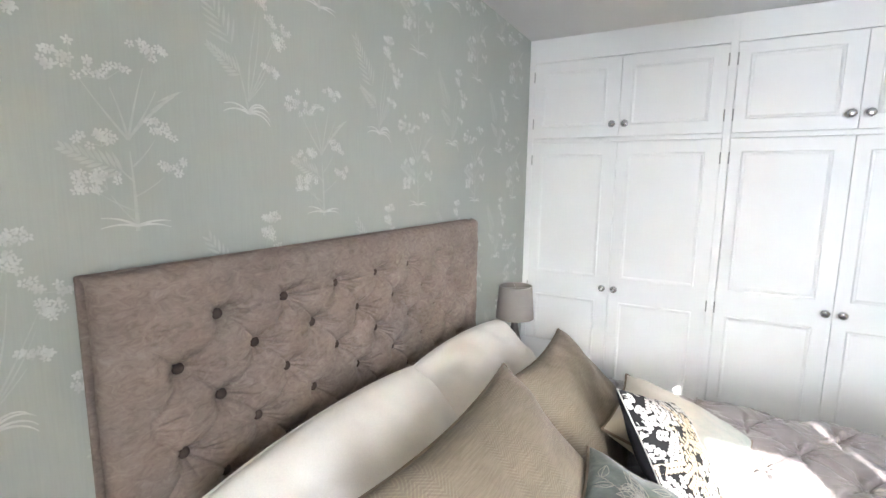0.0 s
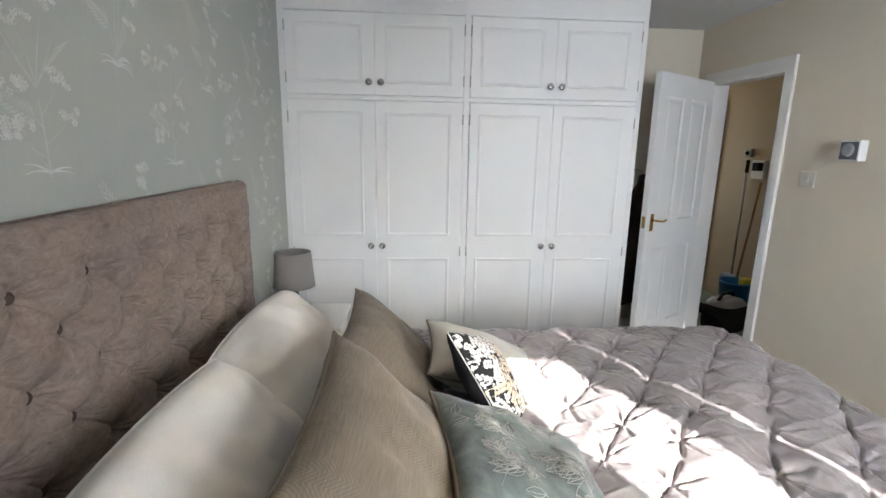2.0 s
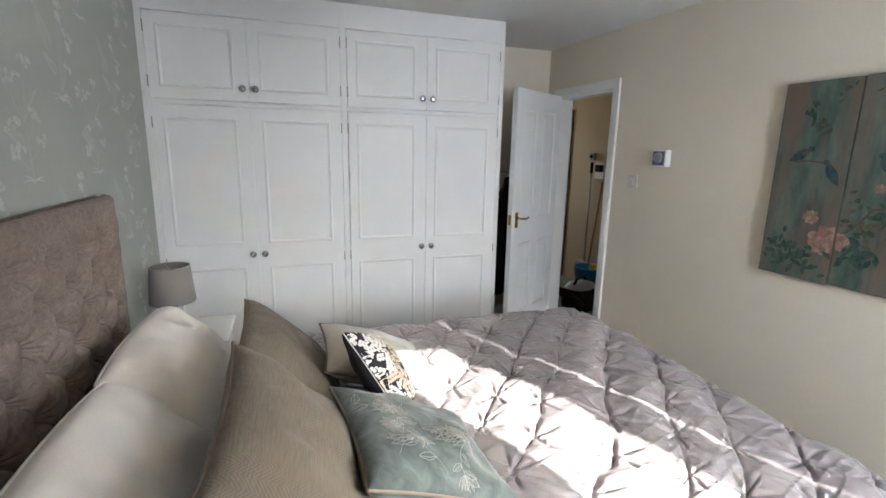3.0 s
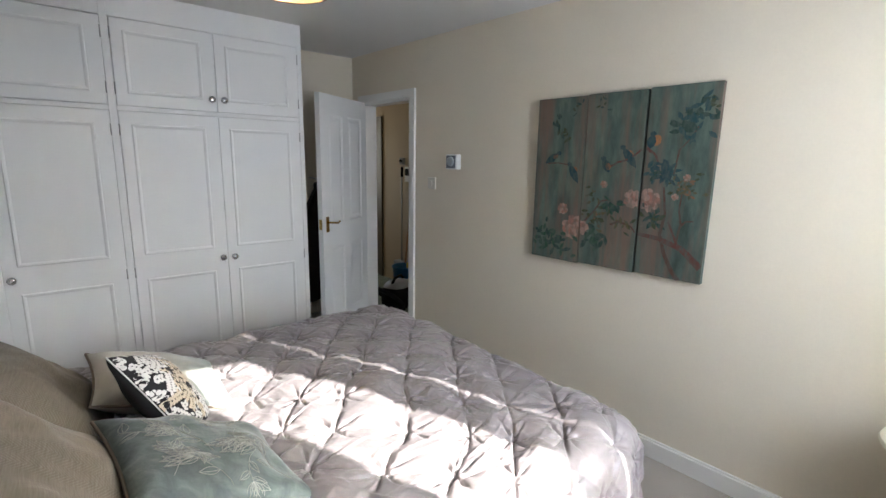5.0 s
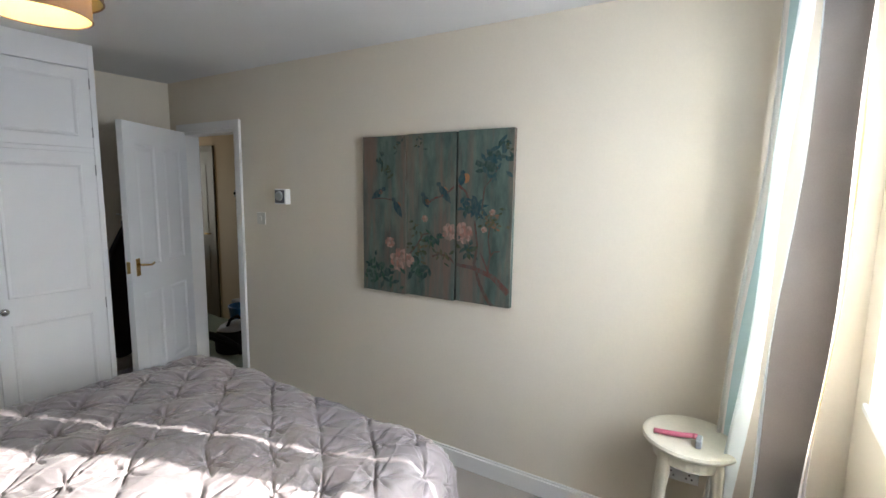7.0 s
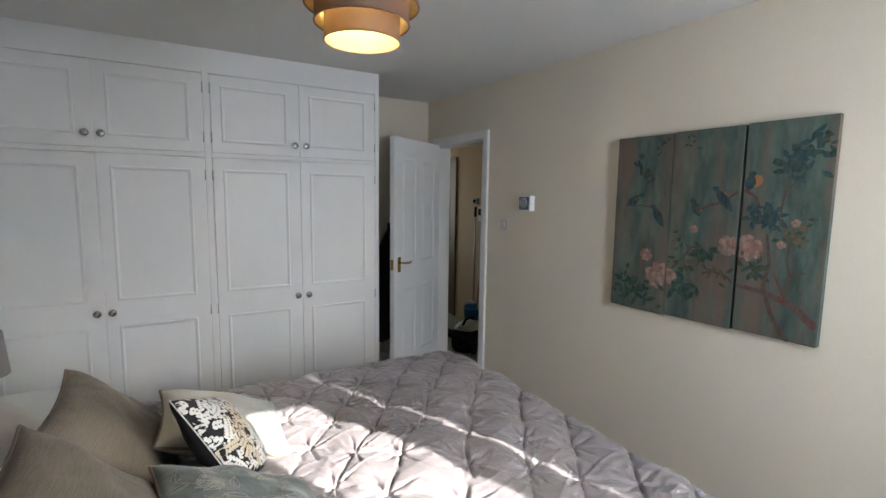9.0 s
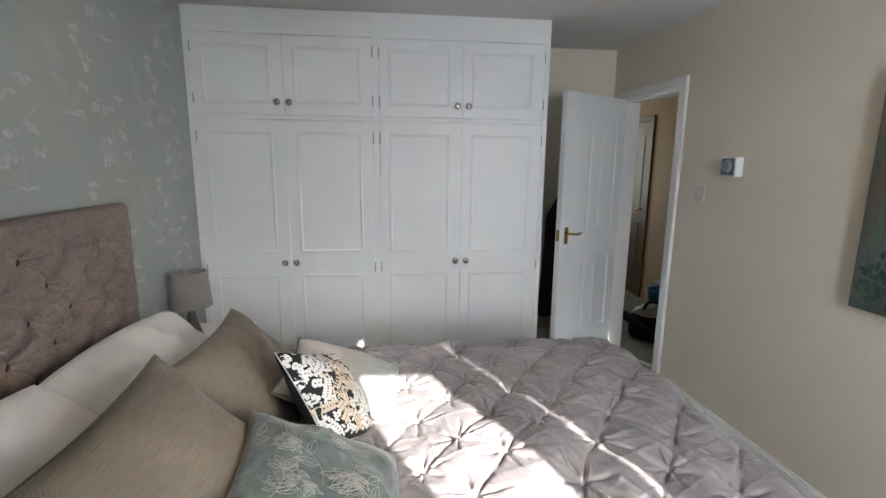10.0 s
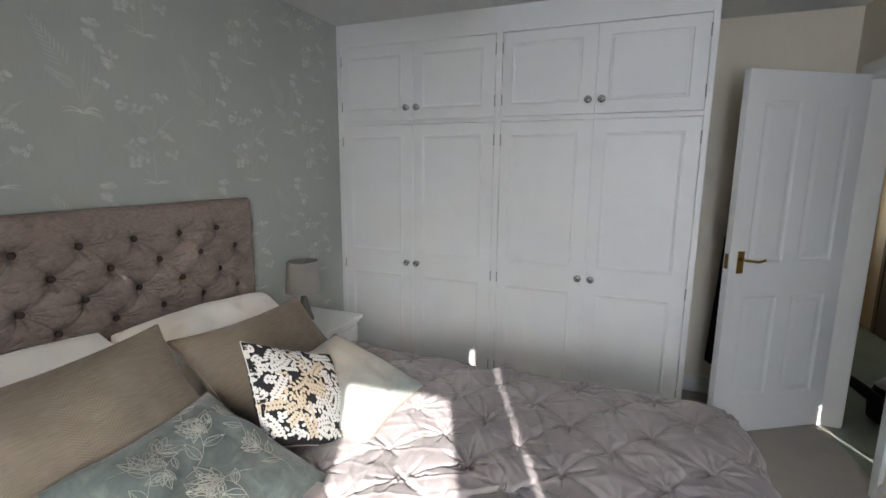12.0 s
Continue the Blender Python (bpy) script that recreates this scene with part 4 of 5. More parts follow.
def blob(x, y, rx, ry, a=0.0, n=12, rough=0.0):
    out = []
    for k in range(n):
        t = 2 * math.pi * k / n
        f = 1 + rough * rng.uniform(-1, 1)
        px_, py_ = rx * f * math.cos(t), ry * f * math.sin(t)
        out.append((x + px_ * math.cos(a) - py_ * math.sin(a), y + px_ * math.sin(a) + py_ * math.cos(a)))
    return out


def twig(points, w0, w1, mat=M_TWIG):
    for i in range(len(points) - 1):
        (xa, ya), (xb, yb) = points[i], points[i + 1]
        for s in range(4):
            p, q = s / 4, (s + 1) / 4
            x1_, y1_, x2_, y2_ = xa + (xb - xa) * p, ya + (yb - ya) * p, xa + (xb - xa) * q, ya + (yb - ya) * q
            t = (i + p) / (len(points) - 1)
            w = w0 + (w1 - w0) * t
            a = math.atan2(y2_ - y1_, x2_ - x1_)
            daub(mat, [(x1_ - w * math.sin(a), y1_ + w * math.cos(a)), (x1_ + w * math.sin(a), y1_ - w * math.cos(a)), (x2_ + w * math.sin(a), y2_ - w * math.cos(a)), (x2_ - w * math.sin(a), y2_ + w * math.cos(a))])


twig([(0.676, 0.232), (0.784, 0.221), (0.898, 0.182), (0.995, 0.095)], 0.009, 0.019, M_BRANCH)
twig([(0.784, 0.495), (0.804, 0.354), (0.787, 0.245), (0.818, 0.142), (0.864, 0.055), (0.9, 0.01)], 0.005, 0.013)
twig([(0.879, 0.192), (0.846, 0.267), (0.822, 0.316)], 0.007, 0.004, M_BRANCH)
twig([(0.87, 0.217), (0.883, 0.311), (0.868, 0.386), (0.875, 0.476)], 0.006, 0.003)
twig([(0.884, 0.298), (0.904, 0.326), (0.938, 0.33)], 0.005, 0.003)
twig([(0.492, 0.595), (0.53, 0.62), (0.571, 0.631), (0.62, 0.66), (0.655, 0.69)], 0.006, 0.005, M_BRANCH)
twig([(0.68, 0.697), (0.729, 0.66), (0.746, 0.615)], 0.008, 0.004, M_BRANCH)
twig([(0.345, 0.25), (0.414, 0.334), (0.453, 0.396), (0.496, 0.406)], 0.006, 0.003)
twig([(0.517, 0.265), (0.564, 0.288), (0.636, 0.266), (0.66, 0.235)], 0.006, 0.004)
twig([(0.826, 0.56), (0.839, 0.686), (0.888, 0.746), (0.915, 0.80)], 0.004, 0.003)
twig([(0.09, 0.605), (0.16, 0.61), (0.23, 0.60)], 0.004, 0.003)
for cx_, cy_, nn, spread, size, tones_ in ((0.926, 0.873, 20, 0.075, 0.060, (M_TEAL_PAINT, M_BLUELEAF)), (0.844, 0.83, 18, 0.050, 0.070, (M_TEAL_PAINT, M_BLUELEAF)), (0.952, 0.917, 8, 0.03, 0.045, (M_TEAL_PAINT, M_LEAF2)),
                                   (0.781, 0.572, 30, 0.040, 0.055, (M_BLUELEAF, M_NAVY)), (0.732, 0.565, 10, 0.022, 0.045, (M_BLUELEAF, M_TEAL_PAINT)), (0.513, 0.379, 20, 0.040, 0.050, (M_GREENLEAF, M_TEAL_PAINT)),
                                   (0.417, 0.290, 22, 0.055, 0.045, (M_LEAF2, M_OLIVE)), (0.171, 0.115, 30, 0.090, 0.060, (M_TEAL_PAINT, M_GREENLEAF)), (0.429, 0.165, 24, 0.060, 0.060, (M_TEAL_PAINT, M_GREENLEAF)),
                                   (0.734, 0.325, 16, 0.040, 0.055, (M_TEAL_PAINT, M_LEAF2)), (0.885, 0.500, 22, 0.050, 0.040, (M_OLIVE, M_LEAF2)), (0.148, 0.843, 12, 0.055, 0.045, (M_TEAL_PAINT, M_LEAF2)), (0.219, 0.776, 7, 0.030, 0.04, (M_TEAL_PAINT, M_LEAF2)),
                                   (0.285, 0.928, 6, 0.03, 0.035, (M_TEAL_PAINT, M_LEAF2)), (0.585, 0.275, 14, 0.045, 0.045, (M_OLIVE, M_LEAF2)), (0.078, 0.146, 14, 0.050, 0.050, (M_TEAL_PAINT, M_GREENLEAF)), (0.417, 0.941, 8, 0.045, 0.03, (M_TEAL_PAINT, M_LEAF2)), (0.385, 0.42, 10, 0.045, 0.035, (M_OLIVE, M_LEAF2))):
    for _ in range(nn):
        daub(rng.choice(tones_), leaf_shape(cx_ + rng.gauss(0, spread * 0.6), cy_ + rng.gauss(0, spread * 0.5), rng.uniform(0, 6.28), size * rng.uniform(0.6, 1.15), size * rng.uniform(0.14, 0.24)))
for cx_, cy_, r, core in ((0.289, 0.222, 0.075, M_CORAL), (0.345, 0.225, 0.045, M_ROSE), (0.211, 0.329, 0.036, M_ROSE2), (0.632, 0.422, 0.052, M_ROSE), (0.712, 0.422, 0.062, M_CORAL), (0.462, 0.493, 0.022, M_ROSE), (0.843, 0.448, 0.018, M_CORAL), (0.889, 0.549, 0.018, M_CORAL)):
    for ring_, count in ((0.62, 9), (0.34, 6)):
        for k in range(count):
            a = 2 * math.pi * k / count + rng.uniform(-0.2, 0.2) + ring_
            daub(rng.choice((M_ROSE2, M_ROSE2, M_ROSE) if ring_ > 0.5 else (M_ROSE, M_ROSE2)), blob(cx_ + ring_ * r * math.cos(a), cy_ + ring_ * r * math.sin(a), r * 0.42, r * 0.32, a, 10, 0.12))
    daub(core, blob(cx_, cy_, r * 0.30, r * 0.34, 0.4, 9, 0.25))
for cx_, cy_ in ((0.86, 0.50), (0.90, 0.53), (0.91, 0.46), (0.43, 0.30)):
    for _ in range(3):
        daub(M_ORANGE, leaf_shape(cx_, cy_, rng.uniform(0, 6.28), 0.03, 0.007))
# plain rounded shapes stand for the perched figures
for hx, hy, bx_, by_, tx, ty, breast in ((0.162, 0.668, 0.130, 0.644, 0.068, 0.605, 0), (0.236, 0.604, 0.266, 0.566, 0.300, 0.490, 0), (0.447, 0.640, 0.468, 0.592, 0.486, 0.560, 1), (0.553, 0.702, 0.588, 0.664, 0.634, 0.590, 1), (0.706, 0.771, 0.717, 0.733, 0.694, 0.690, 2)):
    a = math.atan2(hy - ty, hx - tx)
    ln = math.hypot(hx - tx, hy - ty)
    daub(M_NAVY, leaf_shape(tx, ty, a, ln * 1.02, 0.024))
    daub(M_BLUELEAF, leaf_shape(tx + 0.25 * (hx - tx), ty + 0.25 * (hy - ty), a, ln * 0.55, 0.017))
    daub(M_BIRD if breast else M_ORANGE, blob(bx_ + 0.010, by_ + (0.004 if breast else 0.006), 0.030 if breast == 2 else 0.020, 0.015 if breast < 2 else 0.022, a, 10))
    daub(M_NAVY, blob(hx, hy, 0.016, 0.013, 0, 10))
for bm, mat, k in paint_sets.values():
    local_part("painted_shape", bm, mat, boards[k])["kind"] = "stuff"


# ---------------- wall fittings ----------------
def wall_fitting(name, label, category, y, z):
    ob = tagged(empty(name), label, category)
    ob.matrix_world = pose(right_x(y), y, z, 0, 0, -90 + math.degrees(slope))
    return ob


sw_ = wall_fitting("light_switch", "ivory plastic light switch on the cream wall", "switch", 3.605, 1.34)
local_part("plate", box(-0.043, -0.009, -0.043, 0.043, 0, 0.043, 0.003), M_IVORY, sw_)
local_part("rocker", box(-0.010, -0.014, -0.016, 0.010, -0.009, 0.016, 0.002), M_IVORY, sw_)
th = wall_fitting("thermostat", "white thermostat box with a grey round dial", "thermostat", 3.354, 1.50)
local_part("case", box(-0.055, -0.045, -0.052, 0.055, 0, 0.052, 0.005), M_PLASTIC, th)
# The front's shade is put into its dark grey colour.
local_part("face", box(-0.047, -0.049, -0.044, 0.047, -0.045, 0.044, 0.002), M_SHADEDFACE, th, "thermostat face greyed for shade")
local_part("dial", turned([(0.033, 0), (0.031, 0.010), (0.022, 0.012)], pose(0, -0.049, 0.004, 90, 0, 0), 28), M_GREYPL, th, "round dial", True)
so = wall_fitting("wall_socket", "white double wall socket under the stool", "socket", 0.845, 0.352)
local_part("plate", box(-0.073, -0.009, -0.043, 0.073, 0, 0.043, 0.003), M_PLASTIC, so)
for x in (-0.036, 0.036):
    local_part("switch", box(x - 0.008, -0.013, 0.012, x + 0.008, -0.009, 0.030, 0.001), M_PLASTIC, so)
    for dx, dz in ((0, -0.004), (-0.011, -0.022), (0.011, -0.022)):
        local_part("pin_slot", box(x + dx - 0.003, -0.0095, dz - 0.004, x + dx + 0.003, -0.009, dz + 0.004), M_BLACK, so)
pl = wall_fitting("cable_outlet", "small white cable outlet on the skirting board", "socket", 3.372, 0.06)
local_part("case", box(-0.03, -0.045, -0.03, 0.03, -0.017, 0.03, 0.004), M_PLASTIC, pl)
local_part("cover", box(-0.024, -0.052, -0.024, 0.024, -0.045, 0.024, 0.003), M_PLASTIC, pl)


# ---------------- stool with a razor ----------------
stool = tagged(empty("stool", 2.905, 0.80, 0), "round cream painted wooden stool in the corner", "stool")
SM = pose(2.905, 0.80, 0)
ST = 0.632
part("seat", turned([(0.156, ST - 0.030), (0.172, ST - 0.024), (0.177, ST - 0.013), (0.173, ST - 0.003), (0.162, ST)], SM, 40), M_STOOL, stool, smooth=False)
part("apron", turned([(0.132, ST - 0.085), (0.135, ST - 0.028)], SM, 36), M_STOOL, stool, smooth=False)
for k in range(4):
    a = math.pi / 4 + k * math.pi / 2 + 0.15
    c, s = math.cos(a), math.sin(a)
    part("leg", turned([(0.014, 0), (0.016, 0.12), (0.019, 0.3), (0.017, 0.45), (0.022, 0.52), (0.022, ST - 0.03)], Matrix(((1, 0, 0.05 * -c / 0.6, 2.905 + 0.17 * c), (0, 1, 0.05 * -s / 0.6, 0.80 + 0.17 * s), (0, 0, 1, 0), (0, 0, 0, 1))), 16), M_STOOL, stool, smooth=True)
part("rung", tube([(2.905 + 0.135 * math.cos(a), 0.80 + 0.135 * math.sin(a), 0.22) for a in [2 * math.pi * k / 24 for k in range(24)]], 0.009, closed=True), M_STOOL, stool, smooth=True)
razor = tagged(empty("hair_trimmer", 2.86, 0.83, ST), "pink handled trimmer with a grey head lying on the stool", "trimmer")
part("grip", tube([(2.842, 0.925, ST + 0.010), (2.846, 0.88, ST + 0.012), (2.850, 0.83, ST + 0.016), (2.848, 0.79, ST + 0.026)], 0.010, seg=12), M_PINK, razor, "pink plastic grip", True)
part("neck", tube([(2.848, 0.79, ST + 0.026), (2.846, 0.775, ST + 0.026)], 0.011, seg=12), M_PINK, razor, smooth=True)
part("head", box(2.800, 0.758, ST + 0.001, 2.856, 0.778, ST + 0.034, 0.005), M_GREYPL, razor)


# ---------------- curtain ----------------
curtain = tagged(empty("curtain", 2.85, 0.5, 0), "open striped curtain in cream, teal, beige and mustard folds", "curtain")
NC, NZ = 300, 60
path = []


def curtain_line(s):
    """The middle of the folds, from the corner round to the window."""
    p = Vector((3.10, 0.60)) * (1 - s) ** 2 + Vector((2.86, 0.61)) * 2 * s * (1 - s) + Vector((2.535, 0.455)) * s * s
    return p


for i in range(NC + 1):
    s = i / NC
    d = (curtain_line(s + 0.01) - curtain_line(s - 0.01)).normalized()
    path.append(curtain_line(s) + Vector((-d.y, d.x)) * 0.042 * math.sin(2 * math.pi * 3.5 * s) + d * 0.016 * math.sin(4 * math.pi * 3.5 * s))
bands = [0.0, 0.26, 0.43, 0.56, 0.63, 0.80, 0.92, 0.96, 1.0]
tones = [0, 1, 2, 3, 2, 4, 5, 4]
for k, tone in enumerate(tones):
    i0, i1 = int(bands[k] * NC), int(bands[k + 1] * NC)
    P = []
    for i in range(i0, i1 + 1):
        row = []
        s = i / NC
        for j in range(NZ + 1):
            z = 0.02 + 2.24 * j / NZ
            low = max(0.0, 1 - z / 2.26)
            flare = 0.15 * low ** 1.6 * (1 - 0.6 * s)
            spread = 1 + 0.35 * low
            p = path[i]
            base = curtain_line(s)
            q = base + (p - base) * spread
            row.append((min(q.x + 0.006 * math.sin(9 * z + 7 * s), right_x(0.6) - 0.02), q.y + flare + 0.008 * math.sin(5 * z + 11 * s), z))
        P.append(row)
    part("fold", grid_mesh(P), M_CUR[tone], curtain, smooth=True)
part("heading_tape", tube([(p.x, p.y, 2.262) for p in path[::3]], 0.006, seg=6), M_CUR[0], curtain)
rail = tagged(empty("curtain_rail", 2.5, 0.36, 2.28), "white curtain rail above the window", "curtain rail")
part("rail", tube([(1.85, 0.36, 2.29), (2.6, 0.36, 2.29), (2.80, 0.44, 2.29), (3.02, 0.60, 2.29)], 0.011, seg=10), M_GLOSS, rail, smooth=True)
for x in (1.95, 2.5):
    part("bracket", box(x - 0.012, WIN, 2.275, x + 0.012, 0.36, 2.305, 0.002), M_GLOSS, rail)


# ---------------- the landing beyond the door ----------------
LX0, LX1 = 3.10, 4.02
setting("landing_floor", prism([(right_x(2.4) + 0.05, 2.4), (4.2, 2.4), (4.2, 7.2), (right_x(7.2) + 0.05, 7.2)], -0.12, 0.0), M_CARPET2, "green carpet on the landing floor", "carpet")
bm = box(LX1, 2.4, 0, LX1 + 0.12, 7.2, CEIL)
setting("wall_landing_east", bm, M_HALL, "tan painted landing wall", "wall")
# Unseen end wall; its opening is made up to hold the fill lamp.
bm = box(2.9, 7.0, 0, 3.25, 7.12, CEIL)
box(3.85, 7.0, 0, LX1, 7.12, CEIL, bm=bm)
box(3.25, 7.0, 0, 3.85, 7.12, 0.9, bm=bm)
box(3.25, 7.0, 2.1, 3.85, 7.12, CEIL, bm=bm)
setting("wall_landing_north", bm, M_HALL, "tan painted landing end wall with an opening for the added lamp", "wall")
setting("wall_landing_west", box(2.97, 4.842, 0, 3.09, 7.0, CEIL), M_HALL, "tan painted landing wall", "wall")
# Unseen wall; the narrow slit is added to let a strip of sun through.
bm = box(3.17, 2.42, 0, 3.835, 2.54, CEIL)
box(3.895, 2.42, 0, LX1, 2.54, CEIL, bm=bm)
box(3.835, 2.42, 0, 3.895, 2.54, 0.3, bm=bm)
box(3.835, 2.42, 1.15, 3.895, 2.54, CEIL, bm=bm)
setting("wall_landing_south", bm, M_HALL, "tan painted landing wall with an added slit for sunlight", "wall")


# Door paint darkened so that the far door looks in shadow.
M_SHADEDDOOR = mottled("shaded_door_paint", (0.14, 0.115, 0.08), 0.5, 3, 60, 0.05, 0.05, 0.001)


def far_door(name, y0, y1, tone):
    d = tagged(empty(name, LX1, (y0 + y1) / 2, 0), "closed pale panelled door off the landing", "door", kind="structure")
    part("leaf", box(LX1 - 0.012, y0, 0.005, LX1 - 0.001, y1, 1.96), tone, d)
    bm = box(LX1 - 0.022, y0 - 0.06, 0, LX1 - 0.001, y0, 2.02, 0.003)
    box(LX1 - 0.022, y1, 0, LX1 - 0.001, y1 + 0.06, 2.02, 0.003, bm=bm)
    box(LX1 - 0.022, y0, 1.96, LX1 - 0.001, y1, 2.02, 0.003, bm=bm)
    part("architrave", bm, M_SHADEDDOOR, d)
    for z0, z1 in ((0.25, 0.85), (1.02, 1.8)):
        for a, b in ((y0 + 0.1, (y0 + y1) / 2 - 0.05), ((y0 + y1) / 2 + 0.05, y1 - 0.1)):
            part("panel", box(LX1 - 0.017, a, z0, LX1 - 0.012, b, z1, 0.002), tone, d)
    part("door_handle", tube([(LX1 - 0.012, y0 + 0.06, 1.0), (LX1 - 0.05, y0 + 0.06, 1.0), (LX1 - 0.05, y0 + 0.16, 1.0)], 0.008), M_BRASS, d, smooth=True)
    return d


far_door("door_2", 5.95, 6.65, M_SHADEDDOOR)
far_door("door_3", 4.40, 5.10, M_WHITE)

mop = tagged(empty("mop", LX1 - 0.05, 5.42, 0.3), "grey pole mop hanging from a wall clip", "mop")
part("pole", tube([(LX1 - 0.03, 5.43, 1.33), (LX1 - 0.05, 5.40, 0.80), (LX1 - 0.08, 5.36, 0.30)], 0.010, seg=10), M_STEEL, mop, smooth=True)
part("grip", tube([(LX1 - 0.025, 5.435, 1.42), (LX1 - 0.03, 5.43, 1.30)], 0.016, seg=10), M_BLACK, mop, smooth=True)
part("mop_head", box(LX1 - 0.14, 5.26, 0.24, LX1 - 0.03, 5.46, 0.31, 0.02), M_GREYPL, mop)
part("strut", box(LX1 - 0.10, 5.35, 0.0, LX1 - 0.06, 5.37, 0.25), M_GREYPL, mop)
clip = tagged(empty("wall_clip", LX1, 5.44, 1.49), "grey tool clip on the landing wall", "clip")
part("clip_body", box(LX1 - 0.035, 5.40, 1.445, LX1 - 0.001, 5.48, 1.525, 0.008), M_GREYPL, clip)
part("jaw", turned([(0.016, 0), (0.020, 0.012), (0.014, 0.02)], pose(LX1 - 0.035, 5.44, 1.485, 0, -90, 0), 16), M_BLACK, clip, smooth=True)
shelf = tagged(empty("wall_box", LX1, 5.26, 1.3), "white meter box with a small black unit on it", "box")
part("case", box(LX1 - 0.04, 5.20, 1.25, LX1 - 0.001, 5.36, 1.42, 0.005), M_PLASTIC, shelf)
part("unit", box(LX1 - 0.09, 5.21, 1.325, LX1 - 0.04, 5.29, 1.40, 0.005), M_BLACK, shelf, "small black unit")
broom = tagged(empty("broom", LX1 - 0.05, 5.22, 0.0), "broom with a wooden pole leaning on the landing wall", "broom")
part("pole", tube([(LX1 - 0.015, 5.24, 1.22), (LX1 - 0.16, 5.20, 0.12)], 0.011, seg=10), M_BIN, broom, smooth=True)
part("brush", box(LX1 - 0.24, 5.13, 0.0, LX1 - 0.09, 5.27, 0.13, 0.02), M_YELLOW, broom)

bucket = tagged(empty("bucket", 3.72, 4.98, 0), "blue plastic bucket with a yellow rim on the landing", "bucket")
part("bucket_body", turned([(0.105, 0), (0.11, 0.01), (0.145, 0.33), (0.150, 0.33), (0.150, 0.345), (0.140, 0.345), (0.10, 0.02)], pose(3.74, 5.0, 0), 32), M_BLUE, bucket, smooth=True)
part("cloth", box(3.76, 4.93, 0.30, 3.86, 5.02, 0.375, 0.015), M_YELLOW, bucket, "yellow cloth over the rim")

vac = tagged(empty("vacuum_cleaner", 3.46, 4.72, 0), "black cylinder vacuum cleaner with a pale grey lid", "vacuum cleaner")
P = []
VM = pose(3.47, 4.74, 0.0, 0, 0, 25)


def vac_ring(z, rx, ry):
    return [VM @ Vector((rx * math.copysign(abs(math.cos(a)) ** 0.75, math.cos(a)), ry * math.copysign(abs(math.sin(a)) ** 0.75, math.sin(a)), z)) for a in [2 * math.pi * k / 32 for k in range(33)]]


for z, f in ((0.0, 0.86), (0.02, 0.97), (0.09, 1.0), (0.16, 0.97), (0.21, 0.88), (0.245, 0.70), (0.26, 0.4), (0.262, 0.01)):
    P.append(vac_ring(z, 0.20 * f, 0.145 * f))
part("vacuum_body", grid_mesh(P), M_BLACK, vac, smooth=True)
P = [vac_ring(z, 0.20 * f, 0.145 * f) for z, f in ((0.219, 0.875), (0.255, 0.72), (0.272, 0.45), (0.276, 0.01))]
part("lid", grid_mesh(P), M_LID, vac, "pale grey plastic lid", True)
part("carry_handle", tube([VM @ Vector(p) for p in ((-0.12, 0, 0.255), (-0.07, 0, 0.31), (0.05, 0, 0.315), (0.11, 0, 0.262))], 0.014, seg=10), M_BLACK, vac, smooth=True)
hose = [VM @ Vector((-0.19 - 0.10 * math.sin(t * 3.1), -0.02 + 0.16 * math.sin(t * 5), 0.12 + 0.16 * math.sin(t * math.pi) - 0.08 * t)) for t in [k / 30 for k in range(31)]]
part("hose", tube(hose, 0.022, seg=12), M_BLACK, vac, "black ribbed hose", True)


# ---------------- wallpaper flowers ----------------
def flat_mesh(name, shapes):
    """Thin paper motifs in the plane of the wall (y, z), as one mesh; shapes: (outline, material index)."""
    vs, fs, ms = [], [], []
    for k, (outline, mi) in enumerate(shapes):
        i = len(vs)
        lift = 0.0008 + 0.00006 * (k % 12)
        vs += [(lift, y, z) for y, z in outline]
        fs.append(list(range(i, i + len(outline))))
        ms.append(mi)
    me = bpy.data.meshes.new(name)
    me.from_pydata(vs, [], fs)
    me.materials.append(M_PEARL)
    me.materials.append(M_PEARL2)
    me.polygons.foreach_set("material_index", ms)
    return me


def stalk(shapes, x0, z0, a, ln, w, bend, mi=1, steps=7):
    """A tapering bent stem; returns its tip and last direction."""
    left, right_ = [], []
    x, z = x0, z0
    for k in range(steps + 1):
        f = w * (1 - 0.75 * k / steps)
        left.append((x - f * math.sin(a), z + f * math.cos(a)))
        right_.append((x + f * math.sin(a), z - f * math.cos(a)))
        x, z, a = x + ln / steps * math.cos(a), z + ln / steps * math.sin(a), a + bend / steps
    for k in range(steps):
        shapes.append(([left[k], right_[k], right_[k + 1], left[k + 1]], mi))
    return x, z, a


def umbel(shapes, x, z, a, r, rng):
    """A flower head: fine rays with clusters of small petals at their ends."""
    for k in range(10):
        b, q = a + rng.uniform(-1.3, 1.3), r * rng.uniform(0.3, 1.2)
        tx, tz = x + q * math.cos(b), z + 0.8 * q * math.sin(b)
        if k < 4:
            stalk(shapes, x, z, b, q, 0.0008, 0.0, 1, 2)
        turn_ = rng.uniform(0, 6.28)
        for j in range(5):
            c = turn_ + 1.257 * j
            shapes.append((blob(tx + 0.0060 * math.cos(c), tz + 0.0050 * math.sin(c), rng.uniform(0.0030, 0.0050), rng.uniform(0.0020, 0.0034), c, 7, 0.2), 0))


def frond(shapes, x, z, a, ln, rng):
    for k in range(9):
        t = k / 8
        bx, bz = x + ln * t * math.cos(a), z + ln * t * math.sin(a)
        for s in (1, -1):
            shapes.append((leaf_shape(bx, bz, a + s * (0.75 - 0.3 * t), ln * 0.42 * (1 - 0.55 * t), 0.0035), 1))


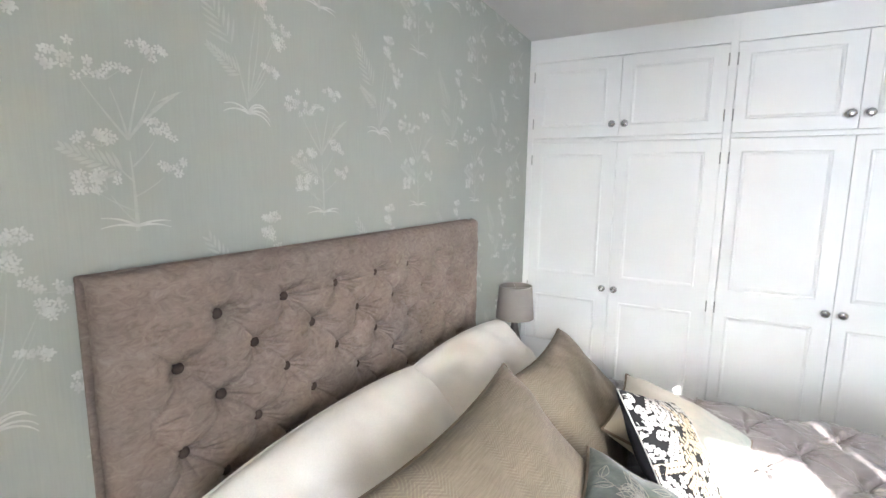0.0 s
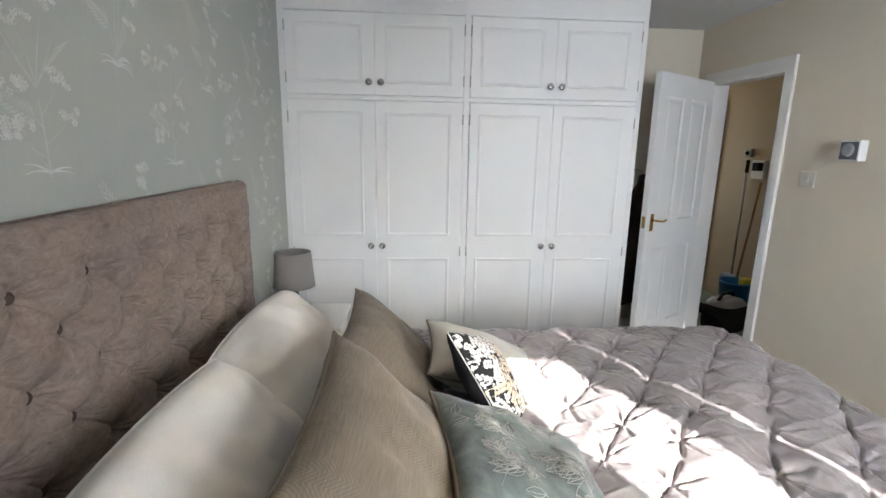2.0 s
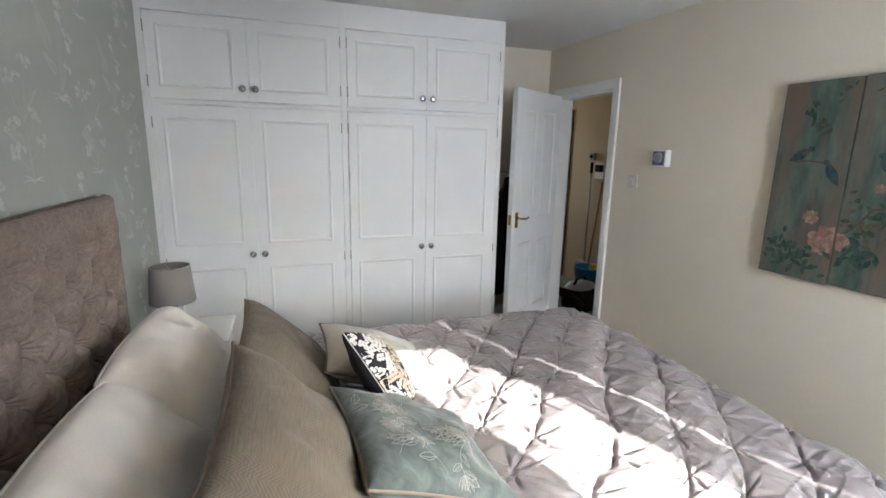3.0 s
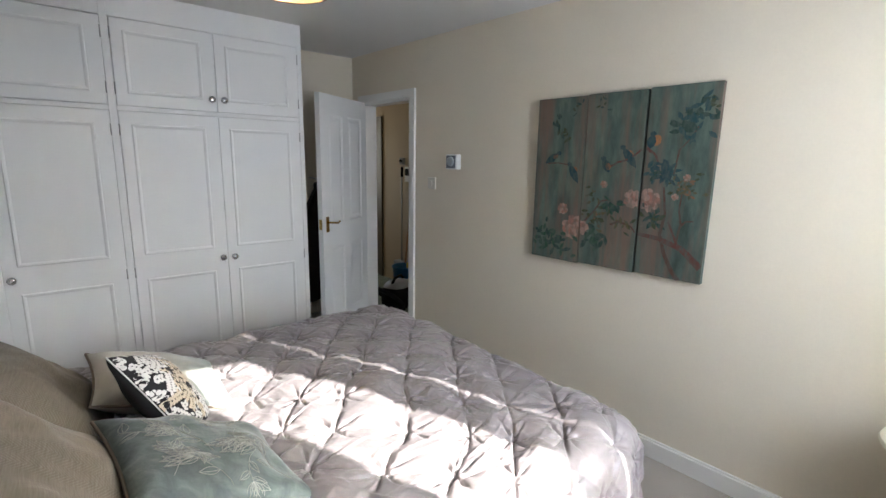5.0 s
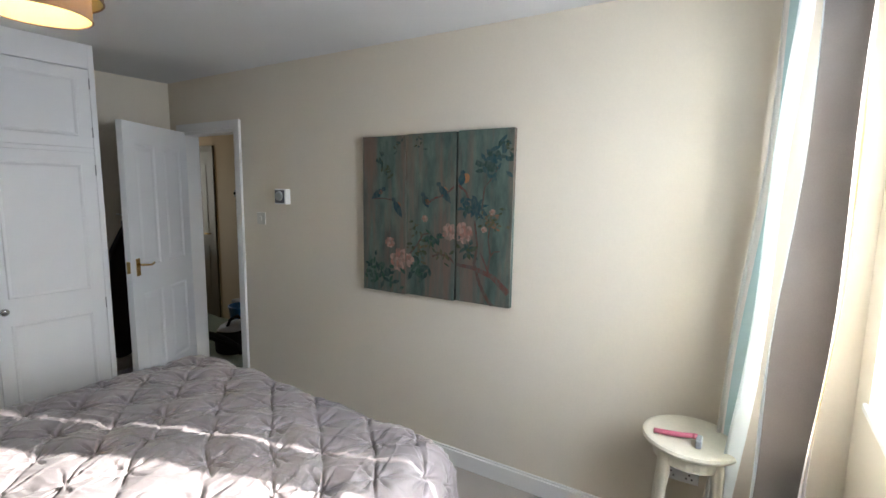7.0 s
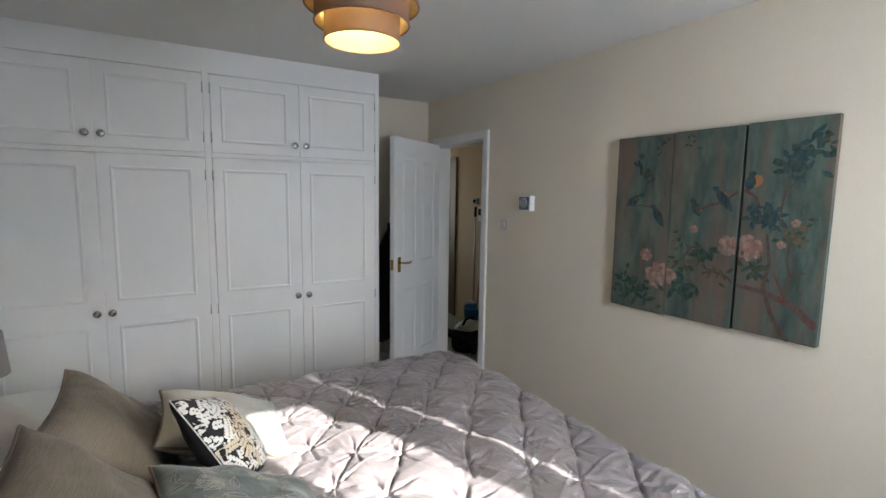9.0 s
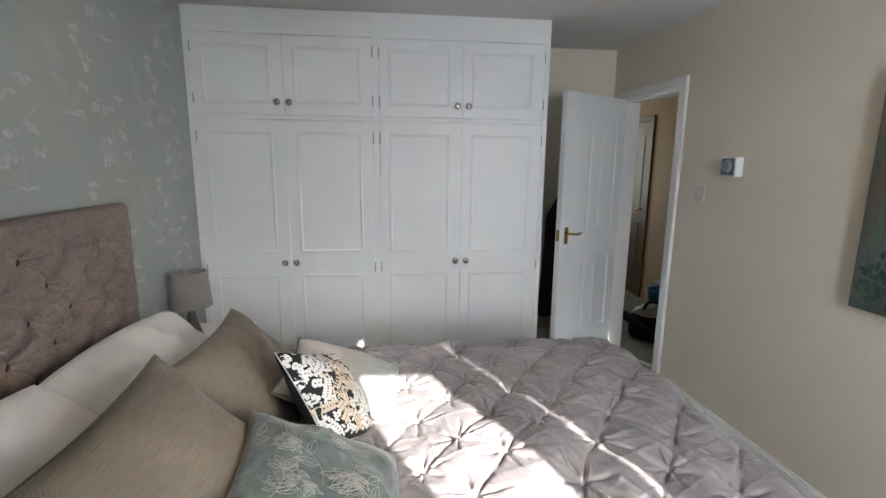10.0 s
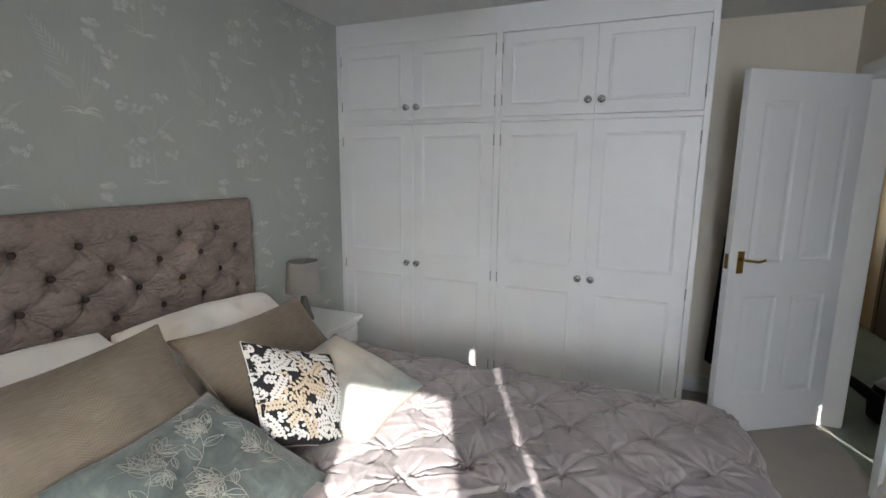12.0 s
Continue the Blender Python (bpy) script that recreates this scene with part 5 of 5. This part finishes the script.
def sprig_a(seed):
    rng_ = random.Random(seed)
    sh = []
    x, z, a = stalk(sh, 0, 0, 1.57, 0.16, 0.0045, 0.06)
    for b, ln, r, bend in ((1.75, 0.10, 0.045, 0.2), (2.25, 0.13, 0.05, -0.1), (0.95, 0.12, 0.0, 0.2), (1.35, 0.15, 0.042, -0.1)):
        tx, tz, ta = stalk(sh, x, z, b, ln, 0.0028, bend)
        if r:
            umbel(sh, tx, tz, ta, r, rng_)
        else:
            for k in range(5):
                sh.append((leaf_shape(x + 0.6 * k * 0.025, z + 0.02 * k, 0.9 - 0.1 * k, 0.07, 0.003), 1))
    for zz, b, r in ((0.07, 0.45, 0.042), (0.04, 2.75, 0.045), (0.10, 2.4, 0.04), (0.13, 0.75, 0.034), (0.015, 2.35, 0.034)):
        tx, tz, ta = stalk(sh, 0, zz, b, 0.075, 0.002, 0.3 if b < 1.5 else -0.3)
        umbel(sh, tx, tz, ta, r, rng_)
    frond(sh, -0.02, 0.12, 2.75, 0.10, rng_)
    for b in (2.9, 2.6, 0.35, 0.15):
        stalk(sh, 0, 0.01, b, 0.07, 0.003, -0.6 if b < 1.5 else 0.6, 0)
    return sh


def sprig_b(seed):
    rng_ = random.Random(seed)
    sh = []
    for b, bend in ((0.2, -1.3), (0.5, -1.6), (0.9, -1.9), (2.4, 1.2), (2.75, 1.0), (1.2, -2.4)):
        stalk(sh, 0, 0, b, 0.075, 0.0032, bend, 0)
    x, z, a = stalk(sh, 0, 0, 1.75, 0.14, 0.003, 0.15)
    frond(sh, x, z, 2.15, 0.15, rng_)
    frond(sh, -0.02, 0.09, 2.6, 0.09, rng_)
    for b, ln, r, bend in ((1.25, 0.21, 0.045, 0.25), (0.9, 0.15, 0.042, 0.3), (1.5, 0.25, 0.042, -0.25), (1.05, 0.19, 0.036, 0.1), (0.75, 0.09, 0.03, 0.2)):
        tx, tz, ta = stalk(sh, 0, 0.03, b, ln, 0.0024, bend)
        umbel(sh, tx, tz, ta, r, rng_)
    return sh


# whole sprigs, and those that the ceiling cuts off
SPRIGS = {"a": sprig_a(5), "b": sprig_b(9)}
paper_meshes = {}
for col in range(-2, 5):
    for row in range(-2, 3):
        for kind_, y, z in (("a", 1.60 + 0.545 * col, 1.40 + 0.59 * row), ("b", 1.885 + 0.548 * col, 1.67 + 0.59 * row)):
            if not (0.45 < y < 3.95 and 0.1 < z < CEIL - 0.06):
                continue
            room = min(CEIL - 0.004 - z, 0.6)
            key = (kind_, round(room, 3))
            if key not in paper_meshes:
                paper_meshes[key] = flat_mesh("wallpaper_sprig", [sh for sh in SPRIGS[kind_] if max(q[1] for q in sh[0]) < room])
            o = new("wallpaper_sprig", paper_meshes[key])
            o.parent = wall_w
            o.matrix_basis = pose(0, y, z)
